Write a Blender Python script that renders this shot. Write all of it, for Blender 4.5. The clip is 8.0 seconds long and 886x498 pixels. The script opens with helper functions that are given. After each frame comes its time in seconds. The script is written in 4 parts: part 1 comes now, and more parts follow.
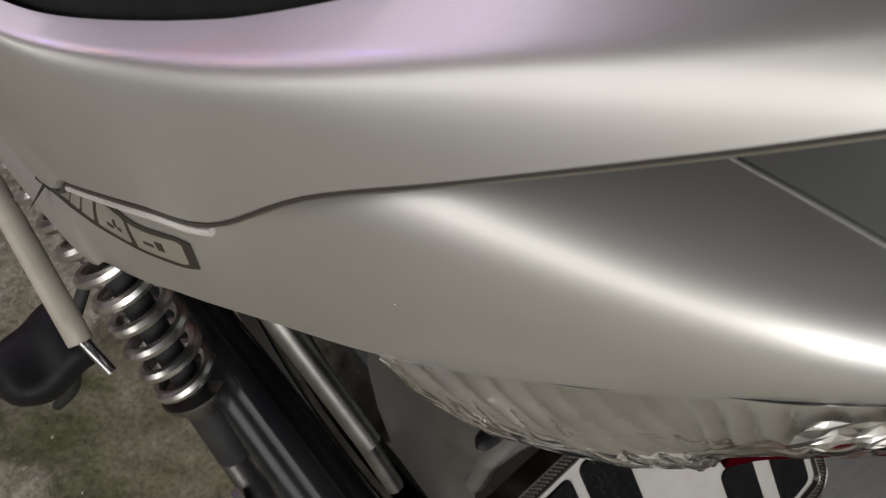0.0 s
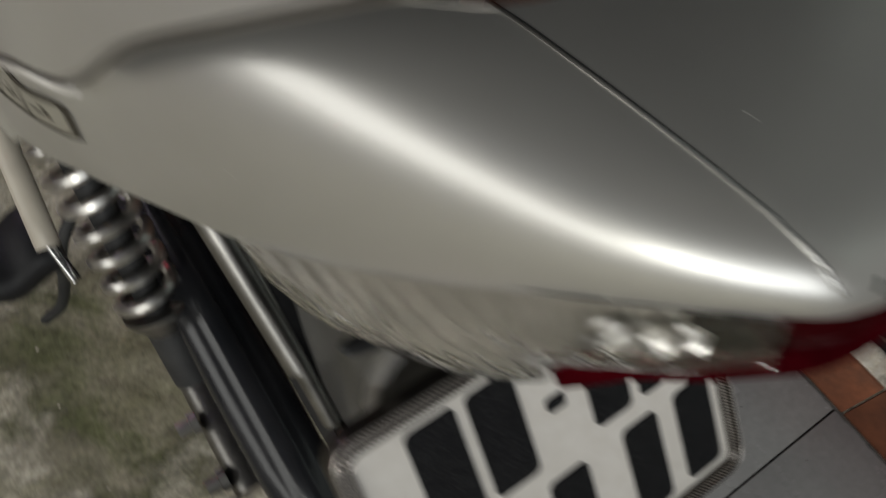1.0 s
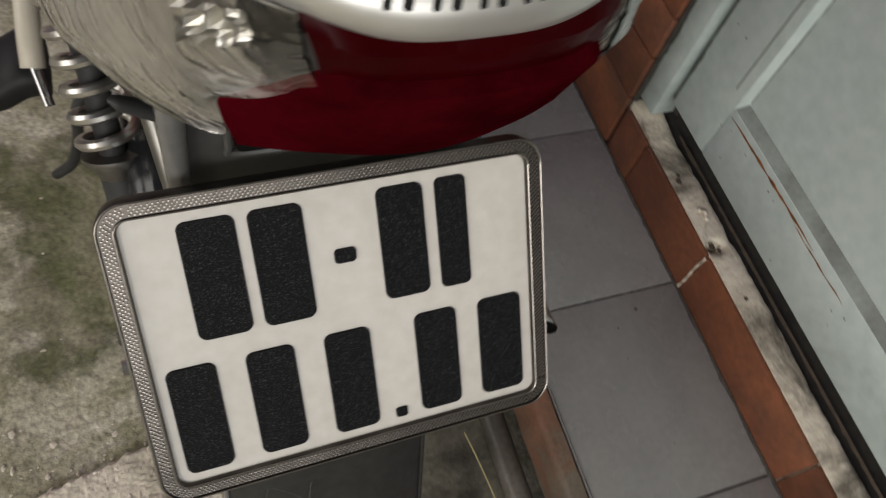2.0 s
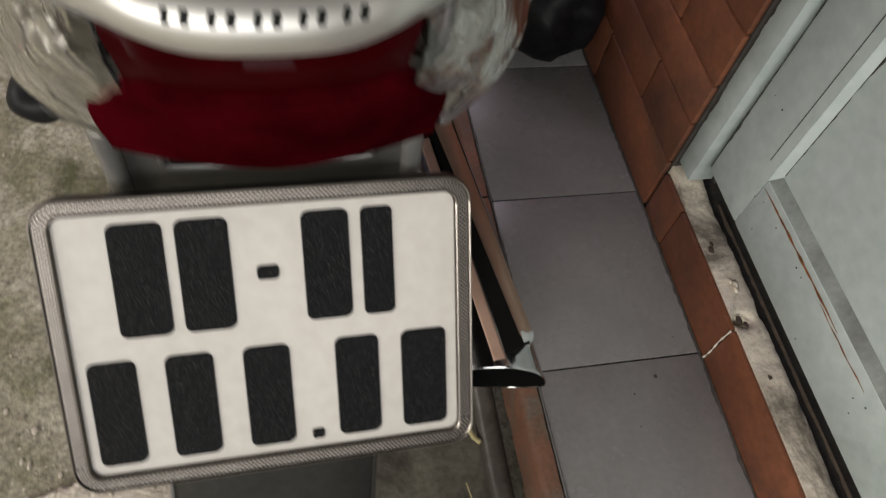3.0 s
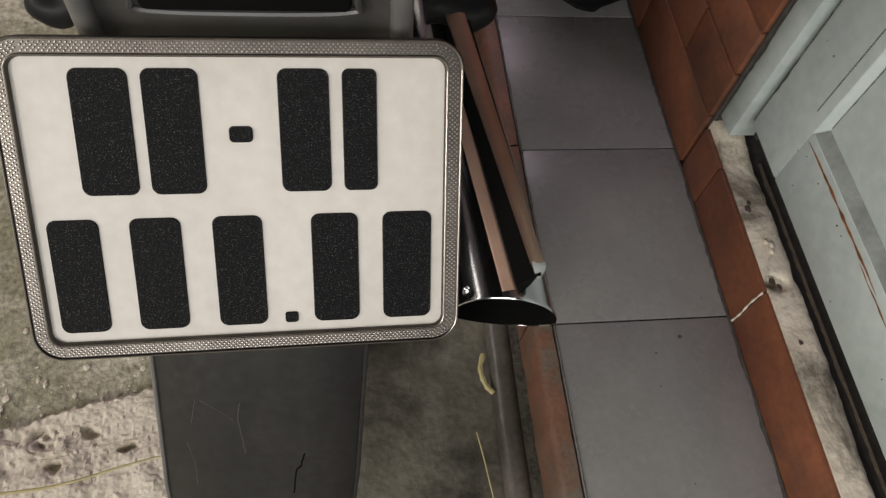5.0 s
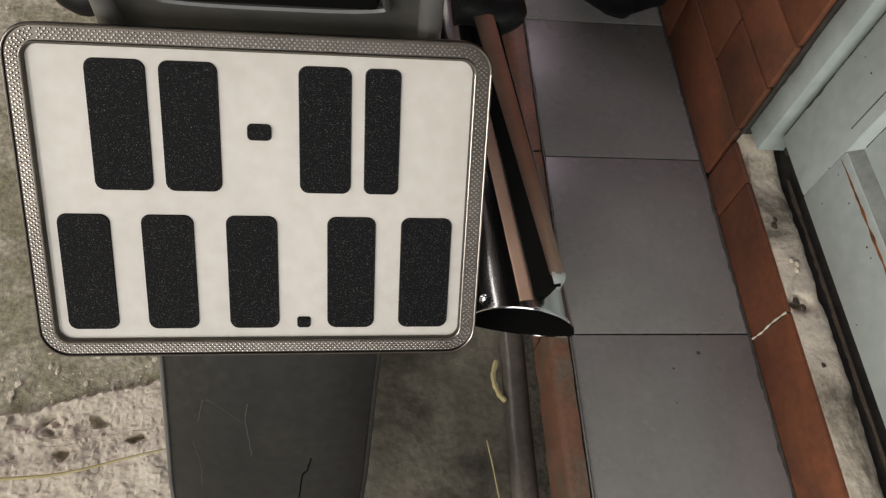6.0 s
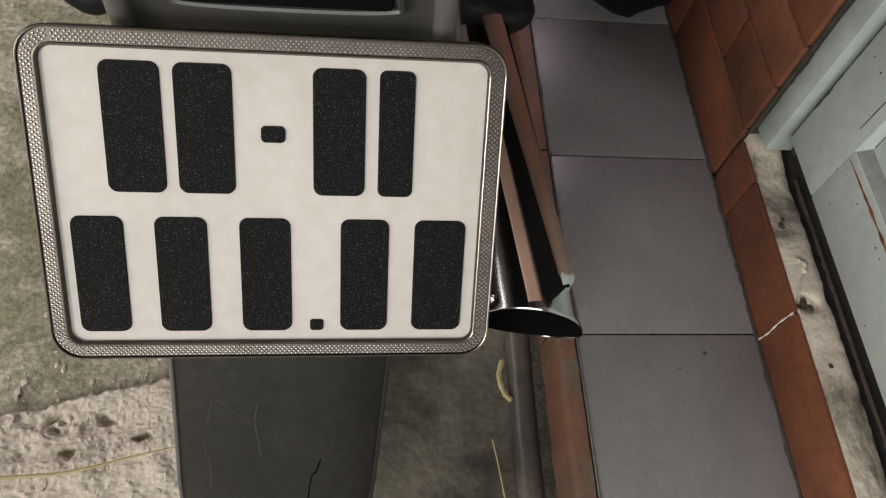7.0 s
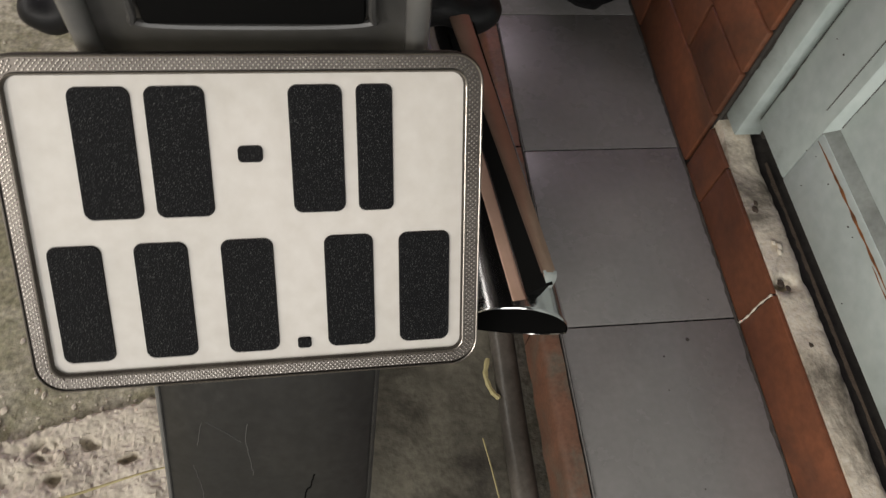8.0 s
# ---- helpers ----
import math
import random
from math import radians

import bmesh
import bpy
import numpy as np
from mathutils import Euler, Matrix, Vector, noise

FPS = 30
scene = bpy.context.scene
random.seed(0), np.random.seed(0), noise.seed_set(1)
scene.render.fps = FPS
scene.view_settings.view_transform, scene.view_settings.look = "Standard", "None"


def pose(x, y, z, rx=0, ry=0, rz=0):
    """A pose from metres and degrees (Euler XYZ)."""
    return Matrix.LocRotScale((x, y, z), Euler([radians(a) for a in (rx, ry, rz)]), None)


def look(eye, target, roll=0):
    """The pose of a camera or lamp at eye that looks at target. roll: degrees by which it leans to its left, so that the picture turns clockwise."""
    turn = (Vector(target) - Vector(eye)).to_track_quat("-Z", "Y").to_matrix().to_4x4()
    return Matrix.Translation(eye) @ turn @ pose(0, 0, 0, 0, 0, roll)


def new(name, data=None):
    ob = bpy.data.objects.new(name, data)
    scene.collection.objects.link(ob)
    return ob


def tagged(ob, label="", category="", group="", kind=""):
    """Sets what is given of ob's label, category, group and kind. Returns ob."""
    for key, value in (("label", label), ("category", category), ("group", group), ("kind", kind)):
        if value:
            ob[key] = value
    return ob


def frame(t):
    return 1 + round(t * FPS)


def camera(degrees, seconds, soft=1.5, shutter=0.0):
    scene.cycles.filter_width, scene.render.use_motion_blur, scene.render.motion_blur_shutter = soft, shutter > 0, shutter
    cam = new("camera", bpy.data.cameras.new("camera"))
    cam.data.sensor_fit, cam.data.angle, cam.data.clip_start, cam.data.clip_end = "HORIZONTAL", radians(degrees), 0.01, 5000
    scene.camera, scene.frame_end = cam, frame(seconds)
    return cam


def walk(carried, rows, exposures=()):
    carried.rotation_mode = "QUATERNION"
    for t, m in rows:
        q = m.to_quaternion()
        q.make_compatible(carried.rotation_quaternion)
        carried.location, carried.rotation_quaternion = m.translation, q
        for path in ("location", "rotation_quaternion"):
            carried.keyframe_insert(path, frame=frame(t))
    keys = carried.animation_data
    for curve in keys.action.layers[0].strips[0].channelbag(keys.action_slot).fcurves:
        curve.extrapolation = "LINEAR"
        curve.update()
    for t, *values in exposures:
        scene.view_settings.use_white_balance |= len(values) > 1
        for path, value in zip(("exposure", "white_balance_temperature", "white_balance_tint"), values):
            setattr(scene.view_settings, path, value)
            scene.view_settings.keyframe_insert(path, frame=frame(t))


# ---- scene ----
from mathutils.bvhtree import BVHTree

# ---------------- camera ----------------
cam = camera(63.2, 8.0, 1.3, 0.9)
PATH = [
    (0.0, -0.7385, -0.1697, 0.9365, 32.99, -3.25, -40.74),
    (0.3, -0.7344, -0.1694, 0.9431, 31.98, -3.22, -40.52),
    (0.5, -0.7299, -0.1797, 0.9377, 32.09, -3.70, -39.11),
    (0.7, -0.7236, -0.1885, 0.9338, 31.26, -3.92, -37.59),
    (0.9, -0.7193, -0.2007, 0.9305, 31.21, -5.00, -35.63),
    (1.0, -0.7114, -0.2142, 0.9264, 30.78, -5.15, -33.93),
    (1.2, -0.6949, -0.2393, 0.9224, 30.33, -6.27, -31.38),
    (1.5, -0.6700, -0.2765, 0.9180, 29.64, -8.02, -25.53),
    (1.7, -0.6580, -0.3020, 0.9140, 28.91, -9.08, -21.69),
    (2.8, -0.5869, -0.3399, 0.9383, 32.55, -6.87, -11.4),
    (3.0, -0.5747, -0.3518, 0.9312, 32.47, -7.15, -9.95),
    (3.5, -0.5679, -0.3664, 0.9113, 31.77, -6.95, -8.74),
    (4.0, -0.5592, -0.3819, 0.9002, 31.16, -6.22, -8.2),
    (4.5, -0.548, -0.3837, 0.8928, 30.44, -6.07, -7.14),
    (6.0, -0.5467, -0.3717, 0.8783, 29.85, -6.18, -2.73),
    (6.5, -0.5484, -0.3691, 0.8762, 29.83, -6.18, -2.37),
    (7.0, -0.5518, -0.3686, 0.8775, 29.64, -6.09, -2.53),
    (7.5, -0.5519, -0.3691, 0.8783, 29.65, -6.08, -3.98),
    (8.0, -0.5551, -0.3628, 0.8786, 29.85, -6.06, -6.29),
]
walk(cam, [(t, pose(x, y, z, rx, ry, rz)) for t, x, y, z, rx, ry, rz in PATH],
     [(0.0, -0.48, 6150, 10), (0.5, -0.57, 6150, 10), (1.0, -0.43, 6150, 7), (1.5, -0.20, 6300, 8), (2.8, 0.13, 6500, 10), (8.0, 0.17, 6550, 10)])

# ---------------- light ----------------
world = bpy.data.worlds.new("night_sky")
scene.world = world
world.use_nodes = True
bg = world.node_tree.nodes["Background"]
bg.inputs["Color"].default_value = (0.75, 0.82, 1.0, 1)
bg.inputs["Strength"].default_value = 0.05


def area_lamp(name, at, aim, sx, sy, watts, colour):
    d = bpy.data.lights.new(name, "AREA")
    d.shape, d.size, d.size_y, d.energy, d.color = "RECTANGLE", sx, sy, watts, colour
    ob = new(name, d)
    ob.matrix_world = look(at, aim)
    return ob


def bulb(name, at, watts, radius, colour):
    d = bpy.data.lights.new(name, "POINT")
    d.energy, d.shadow_soft_size, d.color = watts, radius, colour
    ob = new(name, d)
    ob.location = at
    return ob


# the alley lamp, and three unseen soft lamps added: a long one across the alley, one behind, one further down
bulb("alley_lamp_light", (-2.5, -2.65, 2.15), 165, 0.28, (1.0, 0.95, 0.86))
area_lamp("side_fill_light", (-4.2, -0.2, 2.1), (-0.6, -0.3, 0.7), 6.0, 1.4, 100, (1.0, 0.95, 0.88))
area_lamp("rear_fill_light", (-0.9, -4.4, 2.4), (-0.6, 0.0, 0.5), 4.0, 2.4, 130, (0.98, 0.96, 0.93))
area_lamp("far_fill_light", (-1.5, 4.2, 3.0), (-0.7, 0.0, 0.8), 3.0, 1.4, 44, (1.0, 0.84, 0.96))


# ---------------- materials ----------------
def material(name, colour, rough=0.5, metal=0.0, tint=None, scale=20.0, detail=8.0, fine=0.0, bump=0.0, bump_scale=80.0,
             vary=0.0, coat=0.0, third=None, third_scale=3.0, third_at=(0.47, 0.6), spread=(0.35, 0.65), alpha=1.0, transmission=0.0, ior=1.45, rough_vary=0.0, specular=0.5):
    """A surface whose colour wanders between two tones at two scales, with fine relief."""
    m = bpy.data.materials.new(name)
    m.use_nodes = True
    nt = m.node_tree
    n, l = nt.nodes, nt.links
    b = n["Principled BSDF"]
    b.inputs["Roughness"].default_value, b.inputs["Metallic"].default_value = rough, metal
    b.inputs["Coat Weight"].default_value, b.inputs["Coat Roughness"].default_value = coat, 0.06
    b.inputs["Specular IOR Level"].default_value = specular
    b.inputs["Transmission Weight"].default_value, b.inputs["IOR"].default_value = transmission, ior
    tc = n.new("ShaderNodeTexCoord")
    base = (*colour, 1)
    b.inputs["Base Color"].default_value = base
    if tint:
        big, ramp, mix = n.new("ShaderNodeTexNoise"), n.new("ShaderNodeValToRGB"), n.new("ShaderNodeMix")
        big.inputs["Scale"].default_value, big.inputs["Detail"].default_value = scale, detail
        big.inputs["Roughness"].default_value = 0.62
        ramp.color_ramp.elements[0].position, ramp.color_ramp.elements[1].position = spread
        mix.data_type = "RGBA"
        mix.inputs["A"].default_value, mix.inputs["B"].default_value = base, (*tint, 1)
        l.new(tc.outputs["Object"], big.inputs["Vector"])
        l.new(big.outputs["Fac"], ramp.inputs["Fac"])
        l.new(ramp.outputs["Color"], mix.inputs["Factor"])
        out = mix.outputs["Result"]
        if third:
            patch, pr, pm = n.new("ShaderNodeTexNoise"), n.new("ShaderNodeValToRGB"), n.new("ShaderNodeMix")
            patch.inputs["Scale"].default_value, patch.inputs["Detail"].default_value = third_scale, 9
            patch.inputs["Roughness"].default_value, patch.inputs["Distortion"].default_value = 0.68, 0.6
            pr.color_ramp.elements[0].position, pr.color_ramp.elements[1].position = third_at
            pm.data_type = "RGBA"
            pm.inputs["B"].default_value = (*third, 1)
            l.new(tc.outputs["Object"], patch.inputs["Vector"])
            l.new(patch.outputs["Fac"], pr.inputs["Fac"])
            l.new(pr.outputs["Color"], pm.inputs["Factor"])
            l.new(out, pm.inputs["A"])
            out = pm.outputs["Result"]
        if fine:
            small, mul = n.new("ShaderNodeTexNoise"), n.new("ShaderNodeMix")
            small.inputs["Scale"].default_value, small.inputs["Detail"].default_value = scale * 14, 4
            mul.data_type, mul.blend_type = "RGBA", "OVERLAY"
            mul.inputs["Factor"].default_value = fine
            l.new(tc.outputs["Object"], small.inputs["Vector"])
            l.new(out, mul.inputs["A"])
            l.new(small.outputs["Fac"], mul.inputs["B"])
            out = mul.outputs["Result"]
        if vary:
            info, hsv, mp = n.new("ShaderNodeObjectInfo"), n.new("ShaderNodeHueSaturation"), n.new("ShaderNodeMapRange")
            mp.inputs["To Min"].default_value, mp.inputs["To Max"].default_value = 1 - vary, 1 + vary
            l.new(info.outputs["Random"], mp.inputs["Value"])
            l.new(mp.outputs["Result"], hsv.inputs["Value"])
            l.new(out, hsv.inputs["Color"])
            out = hsv.outputs["Color"]
        l.new(out, b.inputs["Base Color"])
        if rough_vary:
            mr = n.new("ShaderNodeMapRange")
            mr.inputs["To Min"].default_value, mr.inputs["To Max"].default_value = rough - rough_vary, rough + rough_vary
            l.new(big.outputs["Fac"], mr.inputs["Value"])
            l.new(mr.outputs["Result"], b.inputs["Roughness"])
    if bump:
        bn, bp = n.new("ShaderNodeTexNoise"), n.new("ShaderNodeBump")
        bn.inputs["Scale"].default_value, bn.inputs["Detail"].default_value = bump_scale, 6
        bp.inputs["Strength"].default_value, bp.inputs["Distance"].default_value = bump, 0.004
        l.new(tc.outputs["Object"], bn.inputs["Vector"])
        l.new(bn.outputs["Fac"], bp.inputs["Height"])
        l.new(bp.outputs["Normal"], b.inputs["Normal"])
    return m


M = {
    "ground": material("rough_wet_concrete", (0.27, 0.25, 0.18), 0.8, tint=(0.46, 0.43, 0.35), scale=9, fine=0.9, bump=1.0, bump_scale=95, third=(0.20, 0.19, 0.12), third_scale=6, rough_vary=0.2),
    "mortar": material("pale_broken_mortar", (0.56, 0.51, 0.43), 0.92, tint=(0.46, 0.41, 0.335), scale=12, fine=0.45, bump=0.6, bump_scale=70, third=(0.33, 0.30, 0.235), third_scale=6, third_at=(0.54, 0.70)),
    "tile": material("grey_glazed_tile", (0.238, 0.231, 0.227), 0.27, tint=(0.195, 0.19, 0.187), scale=7, fine=0.15, bump=0.02, bump_scale=25, vary=0.05, rough_vary=0.12),
    "joint": material("dark_mortar_and_gap_shade", (0.035, 0.03, 0.027), 0.9, tint=(0.06, 0.053, 0.046), scale=40, bump=0.4),
    "redtile": material("red_clay_tile", (0.205, 0.073, 0.035), 0.5, tint=(0.122, 0.048, 0.028), scale=7, fine=0.35, bump=0.1, bump_scale=60, vary=0.16, spread=(0.38, 0.7), third=(0.075, 0.04, 0.027), third_scale=5, third_at=(0.53, 0.72)),
    "cement": material("worn_white_cement", (0.80, 0.73, 0.61), 0.9, tint=(0.62, 0.555, 0.45), scale=16, fine=0.4, bump=0.5, bump_scale=90, third=(0.2, 0.178, 0.142), third_scale=8, third_at=(0.505, 0.64)),
    "door": material("pale_green_enamel", (0.515, 0.585, 0.57), 0.42, tint=(0.39, 0.455, 0.44), scale=4, fine=0.2, spread=(0.40, 0.72), bump=0.06, bump_scale=30, third=(0.32, 0.365, 0.35), third_scale=5, third_at=(0.57, 0.75)),
    "rust": material("orange_rust", (0.3, 0.11, 0.03), 0.9, tint=(0.12, 0.05, 0.02), scale=60, bump=0.5),
    "silver": material("silver_metallic_paint", (0.60, 0.588, 0.56), 0.39, 0.78, tint=(0.57, 0.558, 0.53), scale=6, fine=0.03, coat=0.35),
    "chrome": material("chrome", (0.56, 0.56, 0.57), 0.16, 1.0),
    "steel": material("dull_steel", (0.26, 0.25, 0.235), 0.42, 1.0, tint=(0.16, 0.155, 0.145), scale=30),
    "black": material("black_rubber", (0.015, 0.015, 0.016), 0.6, tint=(0.03, 0.03, 0.03), scale=30, bump=0.2),
    "seat": material("black_vinyl", (0.006, 0.006, 0.007), 0.5, tint=(0.01, 0.01, 0.011), specular=0.25, scale=60, bump=0.06, bump_scale=300),
    "fender": material("black_scuffed_rubber", (0.021, 0.0205, 0.020), 0.40, tint=(0.012, 0.012, 0.012), scale=10, fine=0.6, rough_vary=0.2, bump=0.15, bump_scale=45, third=(0.042, 0.04, 0.038), third_scale=9, third_at=(0.54, 0.75)),
    "fender_light": material("grey_glossy_plastic", (0.062, 0.061, 0.060), 0.30, tint=(0.042, 0.041, 0.040), scale=8, fine=0.3, rough_vary=0.1),
    "red": material("red_lens_plastic", (0.030, 0.0007, 0.0018), 0.22, tint=(0.018, 0.0004, 0.001), scale=30, specular=0.06),
    "red_low": material("dark_red_lens_plastic", (0.046, 0.0013, 0.0036), 0.22, tint=(0.022, 0.0007, 0.0018), scale=30, fine=0.3, specular=0.0),
    "door_dirt": material("dusty_green_enamel", (0.3, 0.335, 0.315), 0.7, tint=(0.16, 0.17, 0.16), scale=12, fine=0.2),
    "clear": material("clear_lens_plastic", (0.9, 0.9, 0.88), 0.05, transmission=1.0, ior=1.45),
    "plate": material("white_reflective_sheet", (0.595, 0.562, 0.525), 0.40, tint=(0.525, 0.50, 0.46), scale=9, detail=10.0, spread=(0.4, 0.75), fine=0.16, bump=0.03, bump_scale=160),
    "ink": material("black_plate_paint", (0.003, 0.003, 0.004), 0.45, tint=(0.15, 0.15, 0.147), scale=1900, detail=2.0, spread=(0.60, 0.74), bump=0.25, bump_scale=1900, specular=0.12),
    # dark frame, brighter studs and lips: reflections put into the steel's colour
    "frame": material("stainless_frame", (0.105, 0.095, 0.085), 0.36, 1.0, tint=(0.07, 0.062, 0.056), scale=30),
    "stud": material("stud_glint_steel", (0.50, 0.46, 0.42), 0.30, 1.0),
    "lip": material("lip_glint_steel", (0.34, 0.31, 0.285), 0.34, 1.0),
    "emblem": material("matt_black_emblem", (0.008, 0.009, 0.008), 0.65, specular=0.2),
    "spring": material("bright_spring_steel", (0.6, 0.585, 0.56), 0.3, 1.0, tint=(0.5, 0.485, 0.46), scale=40),
    "dirt": material("dark_brown_packed_dirt", (0.06, 0.045, 0.035), 0.95, tint=(0.1, 0.075, 0.055), scale=40, fine=0.5, bump=0.6, bump_scale=150),
    "speck": material("dark_dirt_speck", (0.05, 0.045, 0.04), 0.9),
    # damp soil, with the motorcycle's shade put into its dark tones
    "soil": material("damp_soil_with_shade", (0.06, 0.055, 0.043), 0.55, tint=(0.135, 0.124, 0.097), scale=8, fine=0.5, bump=0.6, bump_scale=60, third=(0.034, 0.03, 0.024), third_scale=5, third_at=(0.46, 0.60), rough_vary=0.25),
    "gap": material("brown_gap_shade", (0.05, 0.042, 0.036), 0.7),
    "moss": material("mossy_concrete", (0.16, 0.15, 0.09), 0.9, tint=(0.25, 0.23, 0.165), scale=9, fine=0.7, bump=1.0, bump_scale=60, third=(0.10, 0.105, 0.048), third_scale=5),
    # paler than the guard: the ribs' gloss is put into this colour
    "rib": material("pale_gloss_plastic", (0.15, 0.147, 0.143), 0.22, tint=(0.11, 0.108, 0.105), scale=20),
    "scratch": material("pale_scratch", (0.09, 0.088, 0.085), 0.6),
    # the brown that the shield's chrome reflects is painted into its colour
    "heat": material("brown_reflection_chrome", (0.42, 0.29, 0.225), 0.32, 0.85, tint=(0.33, 0.215, 0.165), scale=18, rough_vary=0.1),
    # the warm reflection along the muffler's top, put into a brown colour
    "tinted": material("painted_reflection_chrome", (0.68, 0.45, 0.35), 0.32, 0.35, tint=(0.56, 0.36, 0.27), scale=22, rough_vary=0.08),
    "soot_and_shade": material("black_soot_and_shade", (0.004, 0.004, 0.004), 0.9, specular=0.1),
    "cream": material("cream_paint", (0.5, 0.46, 0.38), 0.4, tint=(0.4, 0.36, 0.3), scale=20),
    "decal": material("dark_decal_print", (0.05, 0.044, 0.033), 0.7, tint=(0.04, 0.035, 0.027), scale=40, specular=0.2),
    "decal_pale": material("grey_decal_field", (0.27, 0.255, 0.21), 0.6, tint=(0.22, 0.205, 0.17), scale=40, specular=0.3),
    "wall": material("stained_plaster", (0.36, 0.345, 0.31), 0.9, tint=(0.27, 0.255, 0.225), scale=3, bump=0.3),
    "reflector": material("frosted_inner_plastic", (0.42, 0.385, 0.33), 0.30, 0.0, tint=(0.26, 0.24, 0.205), scale=40, bump=0.25, bump_scale=90, transmission=0.7),
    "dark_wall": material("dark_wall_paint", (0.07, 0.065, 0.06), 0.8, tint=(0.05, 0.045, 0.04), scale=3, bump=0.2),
    "gloss_black": material("glossy_black_plastic", (0.012, 0.013, 0.015), 0.22, tint=(0.02, 0.02, 0.022), scale=15, rough_vary=0.08),
    "pipe": material("dusty_dark_pipe", (0.11, 0.098, 0.085), 0.34, tint=(0.045, 0.04, 0.034), scale=11, fine=0.4, bump=0.12, rough_vary=0.15),
    "straw": material("dry_straw", (0.43, 0.38, 0.20), 0.8, tint=(0.33, 0.285, 0.14), scale=50),
    "slat": material("dirty_red_edging", (0.20, 0.09, 0.055), 0.55, tint=(0.12, 0.07, 0.048), scale=14, fine=0.4, bump=0.25, third=(0.13, 0.105, 0.08), third_scale=9, third_at=(0.5, 0.62)),
}


def thin_out_moss(m):
    """The moss grows thin and patchy towards its border."""
    nt = m.node_tree
    n, l = nt.nodes, nt.links
    tc, xyz, wob = n.new("ShaderNodeTexCoord"), n.new("ShaderNodeSeparateXYZ"), n.new("ShaderNodeTexNoise")
    wob.inputs["Scale"].default_value, wob.inputs["Detail"].default_value, wob.inputs["Roughness"].default_value = 13, 8, 0.7
    l.new(tc.outputs["Object"], xyz.inputs["Vector"])
    l.new(tc.outputs["Object"], wob.inputs["Vector"])

    def calc(op, a, b):
        k = n.new("ShaderNodeMath")
        k.operation = op
        for i, v in enumerate((a, b)):
            if isinstance(v, float):
                k.inputs[i].default_value = v
            else:
                l.new(v, k.inputs[i])
        return k.outputs["Value"]

    inside = calc("MINIMUM", calc("SUBTRACT", xyz.outputs["X"], -0.99), calc("MINIMUM", calc("SUBTRACT", xyz.outputs["Y"], 0.09), calc("SUBTRACT", 0.57, xyz.outputs["Y"])))
    ragged_in = calc("ADD", inside, calc("MULTIPLY", calc("SUBTRACT", wob.outputs["Fac"], 0.5), 0.34))
    fade = n.new("ShaderNodeMapRange")
    fade.interpolation_type = "SMOOTHSTEP"
    fade.inputs["From Min"].default_value, fade.inputs["From Max"].default_value = 0.0, 0.11
    l.new(ragged_in, fade.inputs["Value"])
    l.new(fade.outputs["Result"], n["Principled BSDF"].inputs["Alpha"])


thin_out_moss(M["moss"])


# ---------------- mesh helpers ----------------
def part(name, bm, mat, parent=None, label="", smooth=True):
    me = bpy.data.meshes.new(name)
    bmesh.ops.recalc_face_normals(bm, faces=bm.faces)
    for f in bm.faces:
        f.smooth = smooth
    bm.to_mesh(me)
    bm.free()
    me.materials.append(M[mat])
    if smooth:
        me.set_sharp_from_angle(angle=radians(40))
    ob = new(name, me)
    if parent:
        ob.parent = parent
    return tagged(ob, label)


def empty(name, at=(0, 0, 0)):
    ob = new(name)
    ob.empty_display_size = 0.05
    ob.location = at
    return ob


def block(x0, x1, y0, y1, z0, z1, bevel=0.0, bm=None, segments=2):
    bm = bm or bmesh.new()
    made = bmesh.ops.create_cube(bm, size=1, matrix=Matrix.Translation(((x0 + x1) / 2, (y0 + y1) / 2, (z0 + z1) / 2)) @ Matrix.Diagonal((x1 - x0, y1 - y0, z1 - z0, 1)))
    if bevel:
        edges = {e for v in made["verts"] for e in v.link_edges}
        bmesh.ops.bevel(bm, geom=list(edges), offset=bevel, segments=segments, affect="EDGES", profile=0.5)
    return bm


def sheet(rows, bm=None, closed=False):
    """A surface through rows of points, all of one length."""
    bm = bm or bmesh.new()
    vs = [[bm.verts.new(p) for p in r] for r in rows]
    for a, b in zip(vs, vs[1:]):
        for i in range(len(a) - (0 if closed else 1)):
            j = (i + 1) % len(a)
            bm.faces.new((a[i], a[j], b[j], b[i]))
    return bm


def thicken(bm, t):
    bmesh.ops.recalc_face_normals(bm, faces=bm.faces)
    bmesh.ops.solidify(bm, geom=list(bm.faces), thickness=t)
    return bm


def curve(points, n=40, mirrored=False):
    """Points along a smooth curve (Catmull-Rom) through the given ones; mirrored: it starts at right angles to the middle plane."""
    p = [Vector(q) for q in points]
    first = Vector((-p[1].x, p[1].y, p[1].z)) if mirrored else p[0] * 2 - p[1]
    p = [first] + p + [p[-1] * 2 - p[-2]]
    out, spans = [], len(p) - 3
    for k in range(n + 1):
        s = min(k / n * spans, spans - 1e-6)
        i, u = int(s), s - int(s)
        a, b, c, d = p[i:i + 4]
        out.append(0.5 * ((2 * b) + (c - a) * u + (2 * a - 5 * b + 4 * c - d) * u * u + (3 * b - a - 3 * c + d) * u ** 3))
    return out


